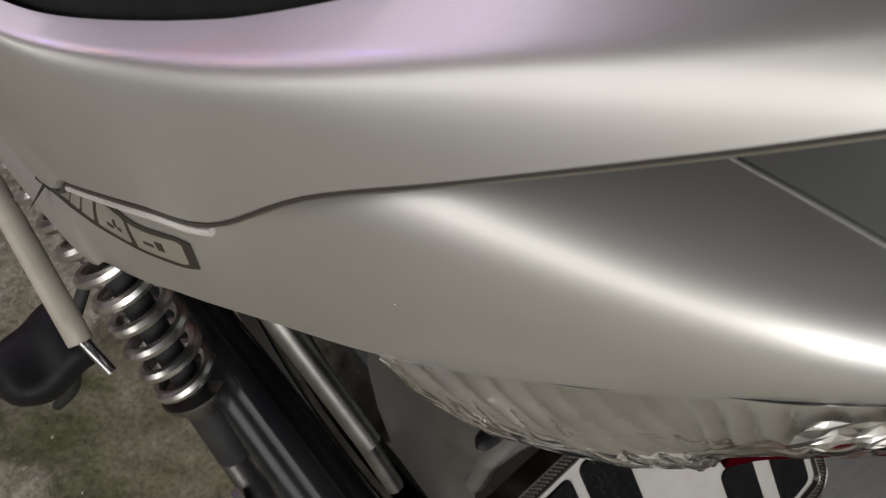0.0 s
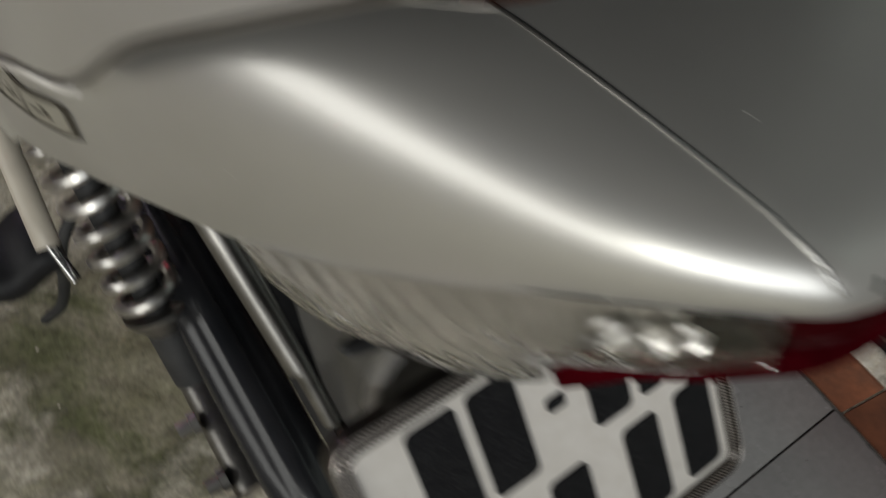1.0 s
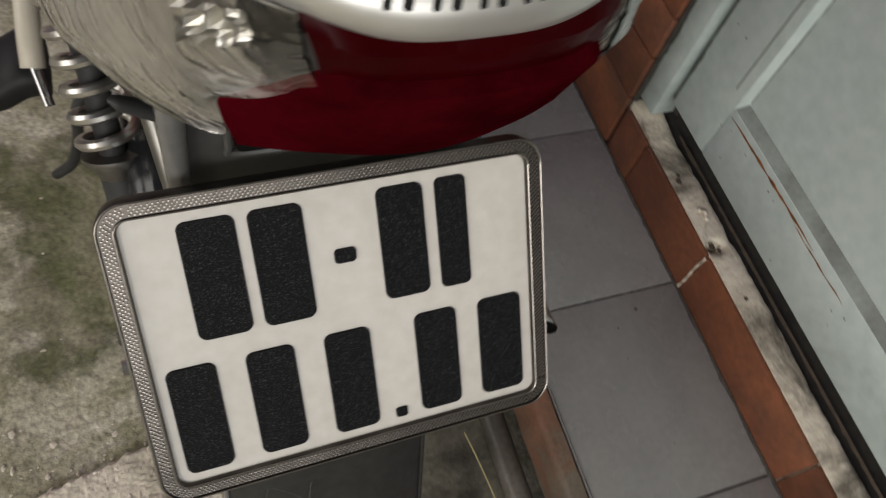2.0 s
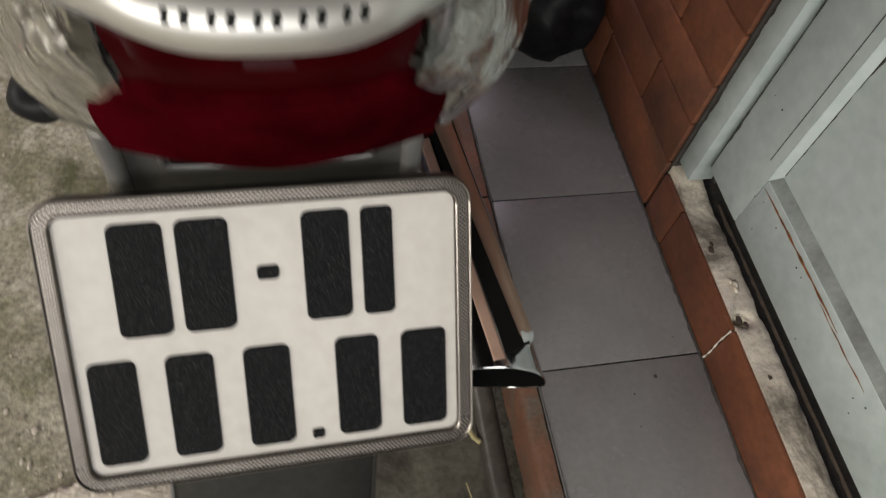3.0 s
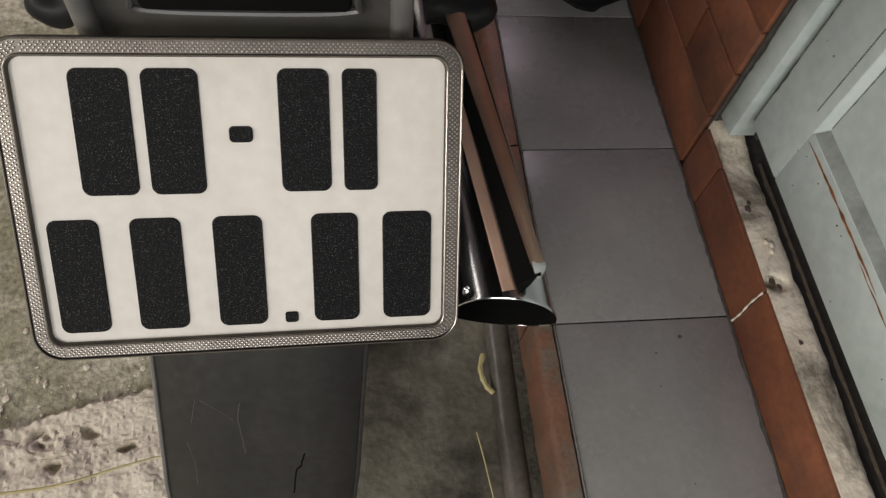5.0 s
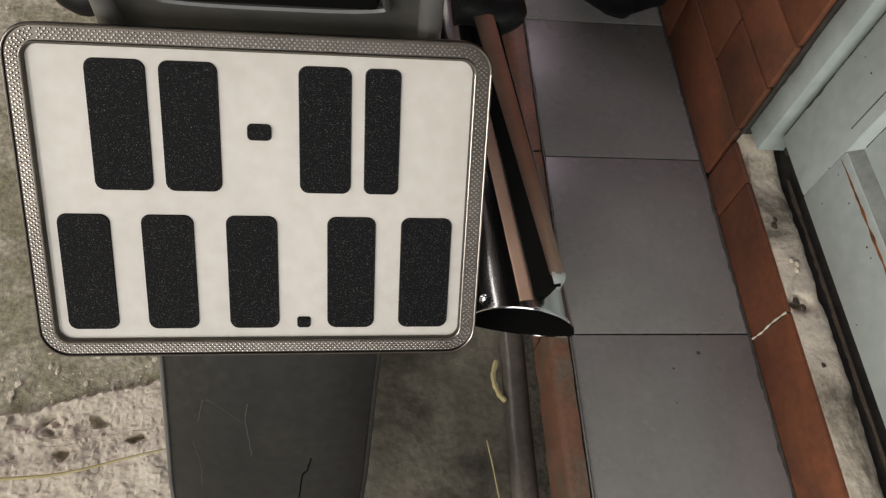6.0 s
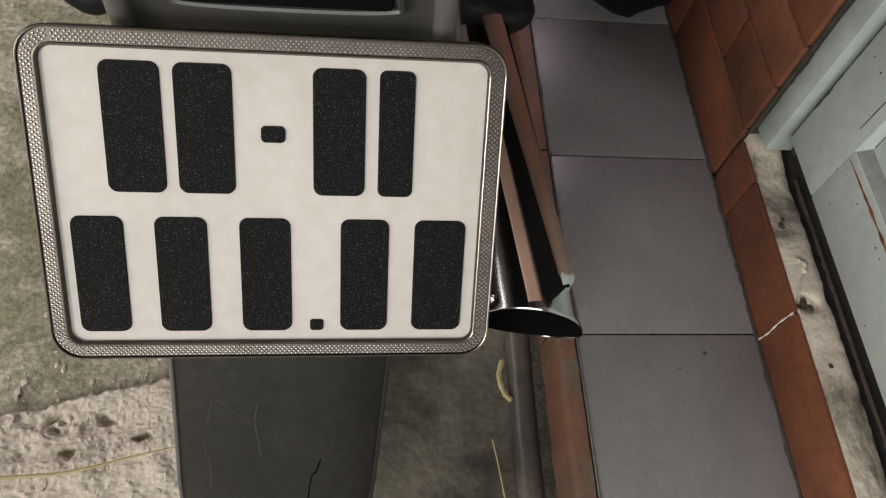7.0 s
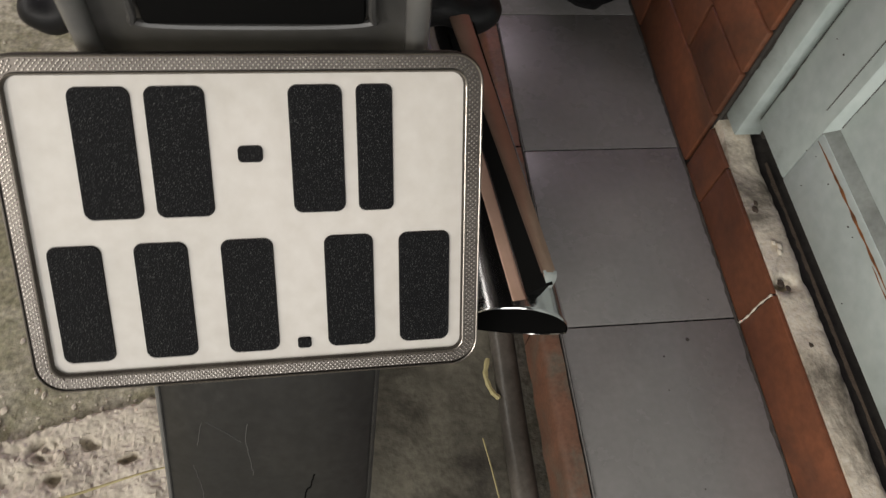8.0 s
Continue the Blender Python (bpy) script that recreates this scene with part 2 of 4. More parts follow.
def tube(points, r, sides=12, bm=None, caps=True):
    bm = bm or bmesh.new()
    pts = [Vector(p) for p in points]
    radii = r if isinstance(r, (list, tuple)) else [r] * len(pts)
    side, rings = None, []
    for i, p in enumerate(pts):
        d = (pts[min(i + 1, len(pts) - 1)] - pts[max(i - 1, 0)]).normalized()
        if side is None:
            side = d.cross(Vector((0.31, 0.2, 0.93))).normalized()
        side = (side - d * side.dot(d)).normalized()
        up = d.cross(side)
        rings.append([bm.verts.new(p + radii[i] * (math.cos(a) * side + math.sin(a) * up)) for a in (2 * math.pi * k / sides for k in range(sides))])
    for a, b in zip(rings, rings[1:]):
        for k in range(sides):
            bm.faces.new((a[k], a[(k + 1) % sides], b[(k + 1) % sides], b[k]))
    if caps:
        bm.faces.new(rings[0])
        bm.faces.new(rings[-1][::-1])
    return bm


def lathe(profile, axis_at, axis=(1, 0, 0), sides=48, bm=None):
    """Turns (radius, offset along the axis) points about an axis."""
    bm = bm or bmesh.new()
    a = Vector(axis).normalized()
    u = a.orthogonal().normalized()
    w = a.cross(u)
    rings = [[bm.verts.new(Vector(axis_at) + a * h + r * (math.cos(t) * u + math.sin(t) * w)) for t in (2 * math.pi * k / sides for k in range(sides))] for r, h in profile]
    for p, q in zip(rings, rings[1:]):
        for k in range(sides):
            bm.faces.new((p[k], p[(k + 1) % sides], q[(k + 1) % sides], q[k]))
    return bm


def smoothstep(a, b, x):
    u = min(1, max(0, (x - a) / (b - a)))
    return u * u * (3 - 2 * u)


# ---------------- setting: ground, step, wall, door ----------------
GROUND = -0.12


def ground_height(x, y):
    near = math.exp(-((x + 0.7) ** 2 + y * y) / 1.5)
    h = 0.010 * noise.noise((x * 3, y * 3, 0)) + 0.006 * noise.noise((x * 11, y * 11, 4)) + 0.004 * noise.noise((x * 31, y * 31, 9))
    return GROUND + near * h - 0.01


def ground():
    bm = bmesh.new()
    xs = [-40, -8, -3] + [-1.9 + 0.02 * i for i in range(80)] + [-0.29, 3, 40]
    ys = [-40, -8, -2] + [-0.7 + 0.02 * i for i in range(95)] + [1.6, 3, 8, 40]
    sheet([[(x, y, ground_height(x, y)) for x in xs] for y in ys], bm)
    return tagged(part("ground", bm, "ground"), "rough damp grey-brown concrete ground with mossy stains", "ground", kind="structure")


ground()

step = tagged(part("tiled_step", block(-0.262, 0.0, -2.0, 3.0, -0.2, -0.008), "joint", smooth=False), "narrow raised step paved with grey glazed tiles", "step", kind="structure")
for k in range(-5, 9):
    part("floor_tile", block(-0.261, -0.004, k * 0.3 + 0.0013, (k + 1) * 0.3 - 0.0013, -0.0075, 0.0, 0.0012), "tile", step)
def edging(y0, y1):
    """One worn edging tile with a chipped, rounded nose."""
    rows = []
    for i in range(41):
        y = y0 + (y1 - y0) * i / 40
        chip = 0.0022 * noise.noise((y * 30, 3, 1)) + 0.0012 * noise.noise((y * 110, 5, 1))
        rows.append([(-0.270, y, -0.085), (-0.2905 + chip, y, -0.085), (-0.2915 + chip, y, -0.05), (-0.290 + chip, y, -0.016), (-0.286 + 1.5 * chip, y, -0.007), (-0.280 + 2 * chip, y, -0.004), (-0.2638 + 0.6 * chip, y, -0.002), (-0.2635 + 0.6 * chip, y, -0.012)])
    return sheet(rows)


for k in range(-5, 8):
    part("edging_tile", edging(0.012 + k * 0.3, 0.009 + (k + 1) * 0.3), "slat", step, "worn dark red edging tile")

def sill_top():
    rows, n = [], 420
    for i in range(n + 1):
        y = -1.6 + 1.867 * i / n
        wear = 0.002 * noise.noise((y * 25, 1, 0)) + 0.0015 * noise.noise((y * 90, 2, 0))
        bite = 0.004 * math.exp(-((y - 0.012) / 0.013) ** 2)
        far = 0.051 - 0.004 * smoothstep(0.14, 0.24, y) - 0.004 * smoothstep(-0.1, -0.25, y) + 0.0008 * noise.noise((y * 10, 3, 0)) + 0.001 * noise.noise((y * 60, 4, 0)) - bite
        hole = math.exp(-((y - 0.004) / 0.008) ** 2)
        row = [(0.0036, y, -0.19), (0.0036, y, 0.089 + wear)]
        for j in range(9):
            u = j / 8
            x = 0.0045 + (far - 0.0045) * u
            z = 0.0955 + 0.012 * smoothstep(0.18, 0.25, y) + wear + 0.0012 * noise.noise((x * 70, y * 70, 3)) + 0.0006 * noise.noise((x * 260, y * 260, 3)) - 0.022 * hole * math.exp(-((u - 0.35) / 0.3) ** 2) - 0.004 * max(0, u - 0.85) / 0.15
            row.append((x, y, z))
        row += [(far + 0.002, y, 0.083), (far + 0.002, y, -0.19)]
        rows.append(row)
    return sheet(rows)


sill = tagged(part("door_sill", sill_top(), "cement"), "worn cement door sill faced with red clay tiles", "sill", kind="structure")
for y, x, r in ((0.058, 0.030, 0.004), (0.064, 0.024, 0.003), (0.05, 0.027, 0.0035)):
    bm = bmesh.new()
    bmesh.ops.create_icosphere(bm, subdivisions=2, radius=r)
    for v in bm.verts:
        v.co *= 1 + 0.35 * noise.noise(v.co * 300 + Vector((y * 50, 0, 0)))
        v.co = Vector((v.co.x, v.co.y * 1.4, v.co.z * 0.7)) + Vector((x, y, 0.0975))
    part("cement_crumb", bm, "cement", sill)


def sill_hole(x, y, r, seed):
    """A dark ragged pit broken into the cement."""
    bm = bmesh.new()
    mid = bm.verts.new((x, y, 0.098))
    ring = []
    for k in range(18):
        a = k * math.tau / 18
        q = r * (1 + 0.45 * noise.noise((math.cos(a) * 1.5, math.sin(a) * 1.5, seed)))
        ring.append(bm.verts.new((x + q * 0.9 * math.cos(a), y + q * 1.15 * math.sin(a), 0.0967)))
    for k in range(18):
        bm.faces.new((mid, ring[k], ring[(k + 1) % 18]))
    return bm


for x, y, r, seed in ((0.0125, 0.0035, 0.0055, 1), (0.02, -0.0045, 0.004, 5), (0.0215, -0.083, 0.003, 9), (0.016, 0.118, 0.005, 14), (0.02, 0.128, 0.0035, 21)):
    part("pit", sill_hole(x, y, r, seed), "dirt", sill, "dark broken pit in the cement")


def grime(x, side, y0, y1, w, z, seed):
    rows, n = [], int((y1 - y0) / 0.003)
    for i in range(n + 1):
        y = y0 + (y1 - y0) * i / n
        a = w * (0.55 + 0.55 * noise.noise((y * 22, seed, 0)) + 0.35 * noise.noise((y * 90, seed, 2)))
        rows.append([(x, y, z + 0.003), (x + side * max(0.0012, a) * 0.5, y, z + 0.0012), (x + side * max(0.0015, a), y, z + 0.0004)])
    return sheet(rows)


part("grime_line", grime(-0.0042, -1, -1.0, 1.6, 0.0055, 0.0, 3), "joint", step, "dark grime in the corner of the step")
part("mortar_seam", tube(curve([(-0.0042, -0.0095, 0.004), (-0.0045, -0.011, 0.03), (-0.0042, -0.009, 0.06), (-0.0045, -0.0105, 0.0935)], 16), [0.0012 + 0.0006 * math.sin(k * 1.7) for k in range(17)], 6), "cement", sill, "pale mortar in a tile joint")
joints = [-1.81, -1.51, -1.21, -0.91, -0.61, -0.31, -0.01, 0.19, 0.2635]
for y0, y1 in zip(joints, joints[1:]):
    part("facing_tile", block(-0.004, 0.0035, y0 + 0.0015, y1 - 0.0015, 0.003, 0.0945, 0.0015), "redtile", sill)

part("grime_line", grime(0.0655, -1, -1.0, 0.2, 0.006, 0.088, 11), "dirt", sill, "black dirt between sill and door")
part("grime_line", grime(-0.261, 1, -1.0, 1.6, 0.0028, 0.0, 17), "joint", step, "dark grime along the edging")

wall = tagged(part("wall_east", block(0.004, 0.2, 0.268, 6.0, -0.2, 3.2), "joint"), "house wall faced with red clay tiles beside a metal door", "wall", kind="structure")
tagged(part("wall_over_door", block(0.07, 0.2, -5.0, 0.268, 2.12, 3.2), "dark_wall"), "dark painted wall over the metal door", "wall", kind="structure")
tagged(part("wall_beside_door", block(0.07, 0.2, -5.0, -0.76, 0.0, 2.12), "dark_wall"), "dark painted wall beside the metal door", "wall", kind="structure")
tagged(part("wall_west", block(-4.6, -4.4, -5.0, 6.0, -0.2, 4.8), "wall"), "stained plaster wall across the alley", "wall", kind="structure")
tagged(part("wall_north", block(-4.4, 0.0, 6.0, 6.2, -0.2, 4.8), "dark_wall"), "dark painted wall closing the alley", "wall", kind="structure")
# unseen canopy, added to block light and give the paint a dark reflection
tagged(part("unseen_canopy", block(-1.15, 0.07, -1.7, 1.0, 2.15, 2.2), "dark_wall"), "unseen dark canopy added to shade the door and darken reflections", "canopy", kind="structure")
courses, long_ = [0.003, 0.113, 0.199, 0.274], 0.3
while len(courses) < 15:
    courses.append(courses[-1] + 0.09)
for r, (z0, z1) in enumerate(zip(courses, courses[1:])):
    first = 0.405 if r % 2 else 0.265
    for k in range(-1, 6):
        y0, y1 = max(first + k * long_, 0.268), first + (k + 1) * long_
        if y1 - y0 < 0.02:
            continue
        part("wall_tile", block(-0.006, 0.004, y0 + 0.002, y1 - 0.002, z0 + 0.0015, z1 - 0.0015, 0.003), "redtile", wall)

tagged(part("threshold_recess", block(0.058, 0.2, -2.0, 0.267, -0.2, 0.075), "joint"), "dark recess under the metal door", "recess", kind="structure")
door = empty("metal_door", (0.04, 0, 0.1))
tagged(door, "pale green enamelled metal door with recessed panels and rust", "door", kind="structure")


def door_part(name, bm, mat, label="", parent=None):
    ob = part(name, bm, mat, parent or door, label)
    if not parent:
        ob.matrix_parent_inverse = Matrix.Translation((-0.04, 0, -0.1))
    return ob


door_part("door_jamb", block(0.008, 0.06, 0.2265, 0.2655, 0.122, 2.2, 0.002), "door", "pale green metal door jamb")
# a dark strip fills this gap, with the shade in its colour
door_part("gap_shadow", block(0.046, 0.058, 0.2162, 0.2262, 0.125, 2.1), "joint", "dark strip painted as the shade between jamb and leaf")
door_part("stile_seam", block(0.0194, 0.021, 0.1380, 0.1390, 0.278, 2.1), "joint", "thin dark seam on the stile")
door_part("wall_seam", block(0.002, 0.01, 0.2665, 0.2695, 0.105, 2.2), "joint", "dirty seam between jamb and wall tiles")
leaf = door_part("door_leaf", block(0.0325, 0.06, -0.75, 0.216, 0.163, 2.1), "door")
# stiles and rails stand proud of the panels
for y0, y1, z0, z1 in ((0.122, 0.216, 0.163, 2.1), (-0.75, -0.65, 0.163, 2.1), (-0.65, 0.122, 0.163, 0.258), (-0.65, 0.122, 1.0, 1.12), (-0.65, 0.122, 1.95, 2.1)):
    door_part("stile" if y1 - y0 < 0.2 else "rail", block(0.02, 0.0325, y0, y1, z0, z1, 0.003), "door")

def moulding(a, b, c, d):
    """One sloping side of a recessed panel, from its outer edge a-b to its inner edge c-d, as (y, z)."""
    bm = bmesh.new()
    rows = []
    for x, u in ((0.0205, 0.0), (0.023, 0.2), (0.030, 0.8), (0.0322, 1.0)):
        rows.append([Vector((x, p[0] + (q[0] - p[0]) * u, p[1] + (q[1] - p[1]) * u)) for p, q in ((a, c), (b, d))])
    return sheet(rows, bm)


# unseen pane, added so that the tail's paint reflects something dark
door_part("dark_reflection_pane", block(0.026, 0.0335, -0.640, 0.112, 1.138, 1.932), "gloss_black", "unseen dark pane added to darken reflections in the paint")
for z0, z1 in ((0.256, 1.0), (1.12, 1.95)):
    outer = [(0.122, z0), (0.122, z1), (-0.65, z1), (-0.65, z0)]
    inner = [(0.115, z0 + 0.015), (0.115, z1 - 0.015), (-0.643, z1 - 0.015), (-0.643, z0 + 0.015)]
    for k in range(4):
        dusty = k == 3
        door_part("panel_moulding", moulding(outer[k], outer[(k + 1) % 4], inner[k], inner[(k + 1) % 4]), "door_dirt" if dusty else "door", "dusty lower panel ledge" if dusty else "")


def ragged(x, y0, y1, z, w, name, seed):
    """A thin ragged stain strip that runs along the door."""
    rows = []
    n = int(abs(y1 - y0) / 0.002)
    for i in range(n + 1):
        y = y0 + (y1 - y0) * i / n
        a = w * (0.5 + 0.6 * noise.noise((y * 60, seed, 0))) * min(1, 6 * i / n, 6 * (n - i) / n)
        c = z + 0.002 * noise.noise((y * 30, seed, 5))
        rows.append([(x, y, c - a), (x - 0.0006, y, c), (x, y, c + a)])
    return sheet(rows)


door_part("rust_streak", ragged(0.0195, 0.118, -0.09, 0.2475, 0.0035, "rust", 1), "rust", "orange rust along the panel edge")
door_part("rust_streak", ragged(0.0195, -0.05, -0.16, 0.2425, 0.0018, "rust", 7), "rust", "orange rust along the panel edge")
for k in range(14):
    y, z = random.uniform(-0.30, 0.20), random.uniform(0.17, 0.24)
    if k > 9:
        y, z = random.uniform(0.13, 0.205), random.uniform(0.25, 0.6)
    r = random.uniform(0.0006, 0.0015)
    door_part("paint_chip", lathe([(0.0001, -0.0006), (r * 0.8, -0.0005), (r, 0.0)], (0.02, y, z), (1, 0, 0), 6), "speck")


def upright_grime(x, y, side, z0, z1, w, seed):
    """A ragged dark line of dirt and painted shade that climbs along an upright edge."""
    rows, n = [], int((z1 - z0) / 0.004)
    for i in range(n + 1):
        z = z0 + (z1 - z0) * i / n
        a = w * max(0.12, 0.45 + 0.7 * noise.noise((z * 18, seed, 0)) + 0.4 * noise.noise((z * 80, seed, 2)))
        rows.append([(x, y, z), (x - 0.0004, y + side * a * 0.5, z), (x, y + side * a, z)])
    return sheet(rows)


door_part("dirt_and_shade_line", upright_grime(0.0076, 0.2665, -1, 0.11, 1.2, 0.007, 2), "speck", "dark dirt along the jamb")
door_part("dirt_and_shade_line", upright_grime(0.0196, 0.216, -1, 0.17, 1.2, 0.004, 5), "speck", "dark dirt along the stile")
# the shadow beside the moulding, painted as a dark line
door_part("dirt_and_shade_line", upright_grime(0.0320, 0.1155, -1, 0.275, 0.99, 0.004, 8), "speck", "ragged dark line painted as the shade in the panel's corner")

# ---------------- motorcycle ----------------
bike = tagged(empty("motorcycle", (-0.578, 0.1, GROUND)), "silver motorcycle with chrome muffler parked on rough concrete", "motorcycle")
XC = -0.578


def mpart(name, bm, mat, label="", parent=None, smooth=True):
    ob = part(name, bm, mat, parent or bike, label, smooth)
    if not parent:
        ob.matrix_parent_inverse = Matrix.Translation((0.578, -0.1, -GROUND))
    return ob


# plan outlines, as (half width, y, z) from the tail's centre line forward along one side
EDGE = [(0.0, -0.197, 0.886), (0.03, -0.195, 0.885), (0.05, -0.186, 0.882), (0.065, -0.170, 0.875), (0.082, -0.146, 0.858), (0.1, -0.113, 0.8325), (0.115, -0.080, 0.8055), (0.128, -0.050, 0.773), (0.138, -0.03, 0.768), (0.1435, 0.0, 0.7475), (0.1485, 0.03, 0.7275), (0.155, 0.07, 0.705), (0.165, 0.3, 0.66)]
LOW = [(0.0, -0.2175, 0.806), (0.02, -0.2155, 0.806), (0.038, -0.2075, 0.808), (0.064, -0.1815, 0.7995), (0.085, -0.1445, 0.7705), (0.106, -0.0965, 0.7365), (0.123, -0.055, 0.7175), (0.133, -0.03, 0.706), (0.139, -0.014, 0.699), (0.145, 0.002, 0.6915), (0.152, 0.025, 0.683), (0.16, 0.06, 0.674), (0.17, 0.3, 0.64)]
# where the cowl begins under the cover, and the shoulder over which it turns down
TOP = [(0.0, -0.13, 0.826), (0.02, -0.13, 0.826), (0.035, -0.13, 0.826), (0.05, -0.125, 0.825), (0.066, -0.11, 0.822), (0.083, -0.09, 0.815), (0.1, -0.066, 0.799), (0.118, -0.05, 0.783)]
SHOULDER = [(0.0, -0.2245, 0.831), (0.021, -0.2225, 0.831), (0.0405, -0.2155, 0.831), (0.0675, -0.187, 0.829), (0.093, -0.150, 0.822), (0.115, -0.1015, 0.803), (0.1287, -0.0496, 0.7664), (0.138, -0.032, 0.759), (0.143, -0.016, 0.748), (0.148, 0.0, 0.733), (0.156, 0.025, 0.712), (0.164, 0.06, 0.69), (0.172, 0.3, 0.65)]


def both_sides(half):
    """The outline on both sides, from the left front round the tail to the right front."""
    return [Vector((XC - p[0], p[1], p[2])) for p in half[::-1]] + [Vector((XC + p[0], p[1], p[2])) for p in half[1:]]


edge, low = both_sides(curve(EDGE, 70, True)), both_sides(curve(LOW, 70, True))


def smoothed(line, passes):
    for _ in range(passes):
        line = [line[0]] + [(a + b * 2 + c) / 4 for a, b, c in zip(line, line[1:], line[2:])] + [line[-1]]
    return line


RIDGE = [(0.0032, -0.1778, 0.8939), (0.0303, -0.1768, 0.8931), (0.0514, -0.1719, 0.8899), (0.0655, -0.1633, 0.8832), (0.0775, -0.1436, 0.8714), (0.0906, -0.1099, 0.852), (0.1048, -0.0764, 0.8319), (0.1192, -0.0495, 0.8194), (0.129, -0.0158, 0.8051), (0.1404, 0.0064, 0.7978), (0.1531, 0.028, 0.7944), (0.164, 0.06, 0.793), (0.17, 0.3, 0.8)]
ridge = smoothed(both_sides(curve(RIDGE, 70, True)), 60)


def inward(p, d):
    """p moved d metres towards the middle of the tail."""
    c = Vector((XC, max(p.y, -0.05) + 0.12, p.z)) - p
    c.z = 0
    return p + c.normalized() * d


TOP += [(XC - q.x, q.y, q.z - 0.002) for q in (inward(Vector((XC - w, y, z)), 0.004) for w, y, z in EDGE[len(TOP):])]
top, shoulder = both_sides(curve(TOP, 70, True)), both_sides(curve(SHOULDER, 70, True))


def band(w):
    """How far the cover's flat top reaches inwards over the ridge's half width."""
    steps = ((0.0, 0.11), (0.05, 0.08), (0.075, 0.05), (0.088, 0.03), (0.098, 0.015), (0.116, 0.011), (0.149, 0.0075), (0.3, 0.0075))
    for (a, p), (b, q) in zip(steps, steps[1:]):
        if w <= b:
            return p + (q - p) * (w - a) / (b - a)
    return 0.001


def cover_top(q):
    """Where the rounding over the ridge runs out into the flat top."""
    return inward(q, 0.0062 - 0.002 * smoothstep(0.09, 0.145, abs(q.x - XC))) + Vector((0, 0, 0.0028))


def tail_cover():
    rows = []
    for p, q, t, even in zip(edge, ridge, top, smoothed(edge, 100)):
        w = abs(p.x - XC)
        swell = -0.0045
        r = [inward(t, 0.006) + Vector((0, 0, 0.004)), inward(p, 0.003) + Vector((0, 0, -0.0005)), inward(p, 0.001)]
        r.append(p + Vector((0, 0, 0.0008)))
        under = 0.0015 + 0.0035 * smoothstep(0.10, 0.135, w)
        foot, end = inward(even, -0.55 * under) + Vector((0, 0, under)), cover_top(q)
        kink = p - even
        corner = inward(q, -0.003) + Vector((0, 0, 0.0025))
        b, c = inward(foot.lerp(corner, 0.88), swell * 0.4), end.lerp(corner, 0.9)
        for k in range(29):
            u = k / 28
            v = 1 - u
            r.append(foot * v ** 3 + b * (3 * u * v * v) + c * (3 * u * u * v) + end * u ** 3 + kink * max(0, 1 - u / 0.6) ** 2)
        reach = band(abs(q.x - XC))
        for k in range(1, 9):
            f = inward(end, reach * k / 8)
            f.z += 0.006 * (1 - (1 - k / 8) ** 2) * smoothstep(0.11, 0.04, w)
            r.append(f)
        r.append(inward(end, reach + 0.001) + Vector((0, 0, -0.012)))
        rows.append(r)
    return sheet(rows)


def cowl():
    rows = []
    for t, c, w in zip(top, shoulder, low):
        b, d = t.lerp(c, 0.48), w.lerp(c, 0.84)
        b.z += 0.25 * (t.z - b.z) + 0.0012
        r = []
        for k in range(41):
            u = k / 40
            v = 1 - u
            r.append(t * v ** 3 + b * (3 * u * v * v) + d * (3 * u * u * v) + w * u ** 3)
        r.append(inward(r[-1], 0.004) + Vector((0, 0, -0.001)))
        rows.append(r)
    return sheet(rows)


cover = mpart("tail_cover", tail_cover(), "silver", "silver painted tail cover behind the seat")
# added black sheet, so that the cowl reflects a dark underside
part("underside", sheet([[inward(t, 0.006).lerp(inward(p, 0.0035), k / 3) + Vector((0, 0, 0.0028 - 0.0042 * k / 3)) for k in range(4)] for p, t in zip(edge, top)]), "black", cover, "black sheet added under the cover to keep the cowl's reflections dark")
cowl_bm = cowl()
bmesh.ops.recalc_face_normals(cowl_bm, faces=cowl_bm.faces)
SKIN = BVHTree.FromBMesh(cowl_bm)
tail = mpart("tail_cowl", cowl_bm, "silver", "silver painted tail cowl with a narrow seam")


def on_skin(p, way, lift):
    """Where a line from outside meets the cowl, lifted off it a little."""
    hit, normal, _, _ = SKIN.ray_cast(Vector(p), Vector(way).normalized())
    if hit is None:
        return Vector(p)
    return hit - Vector(way).normalized() * lift


# painted shade under the cover's lip, with a painted glint of the cowl's edge beside it
lip = [p for p in edge if 0.055 < XC - p.x < 0.127]
side_lip = [p for p in edge if 0.055 < XC - p.x < 0.160]
part("lip_shade", tube([inward(p, 0.0012 * smoothstep(0.135, 0.12, XC - p.x)) + Vector((0, 0, -0.0010)) for p in side_lip], 0.0008, 8), "gap", tail, "dark line painted as the shade under the cover's lip")
part("lip_glint", tube([inward(p, 0.0012) + Vector((0, 0, -0.0024)) for p in lip], 0.0005, 6), "spring", tail, "bright line painted as the glint of the cowl's upper edge")

# the light on the lip's lower edge, painted as a pale line
part("lit_lip_edge", tube([inward(p, -0.0004) + Vector((0, 0, -0.0030)) for p in edge if 0.128 < XC - p.x < 0.150], 0.0013, 8), "plate", tail, "pale line painted as the lit edge under the cover's lip")

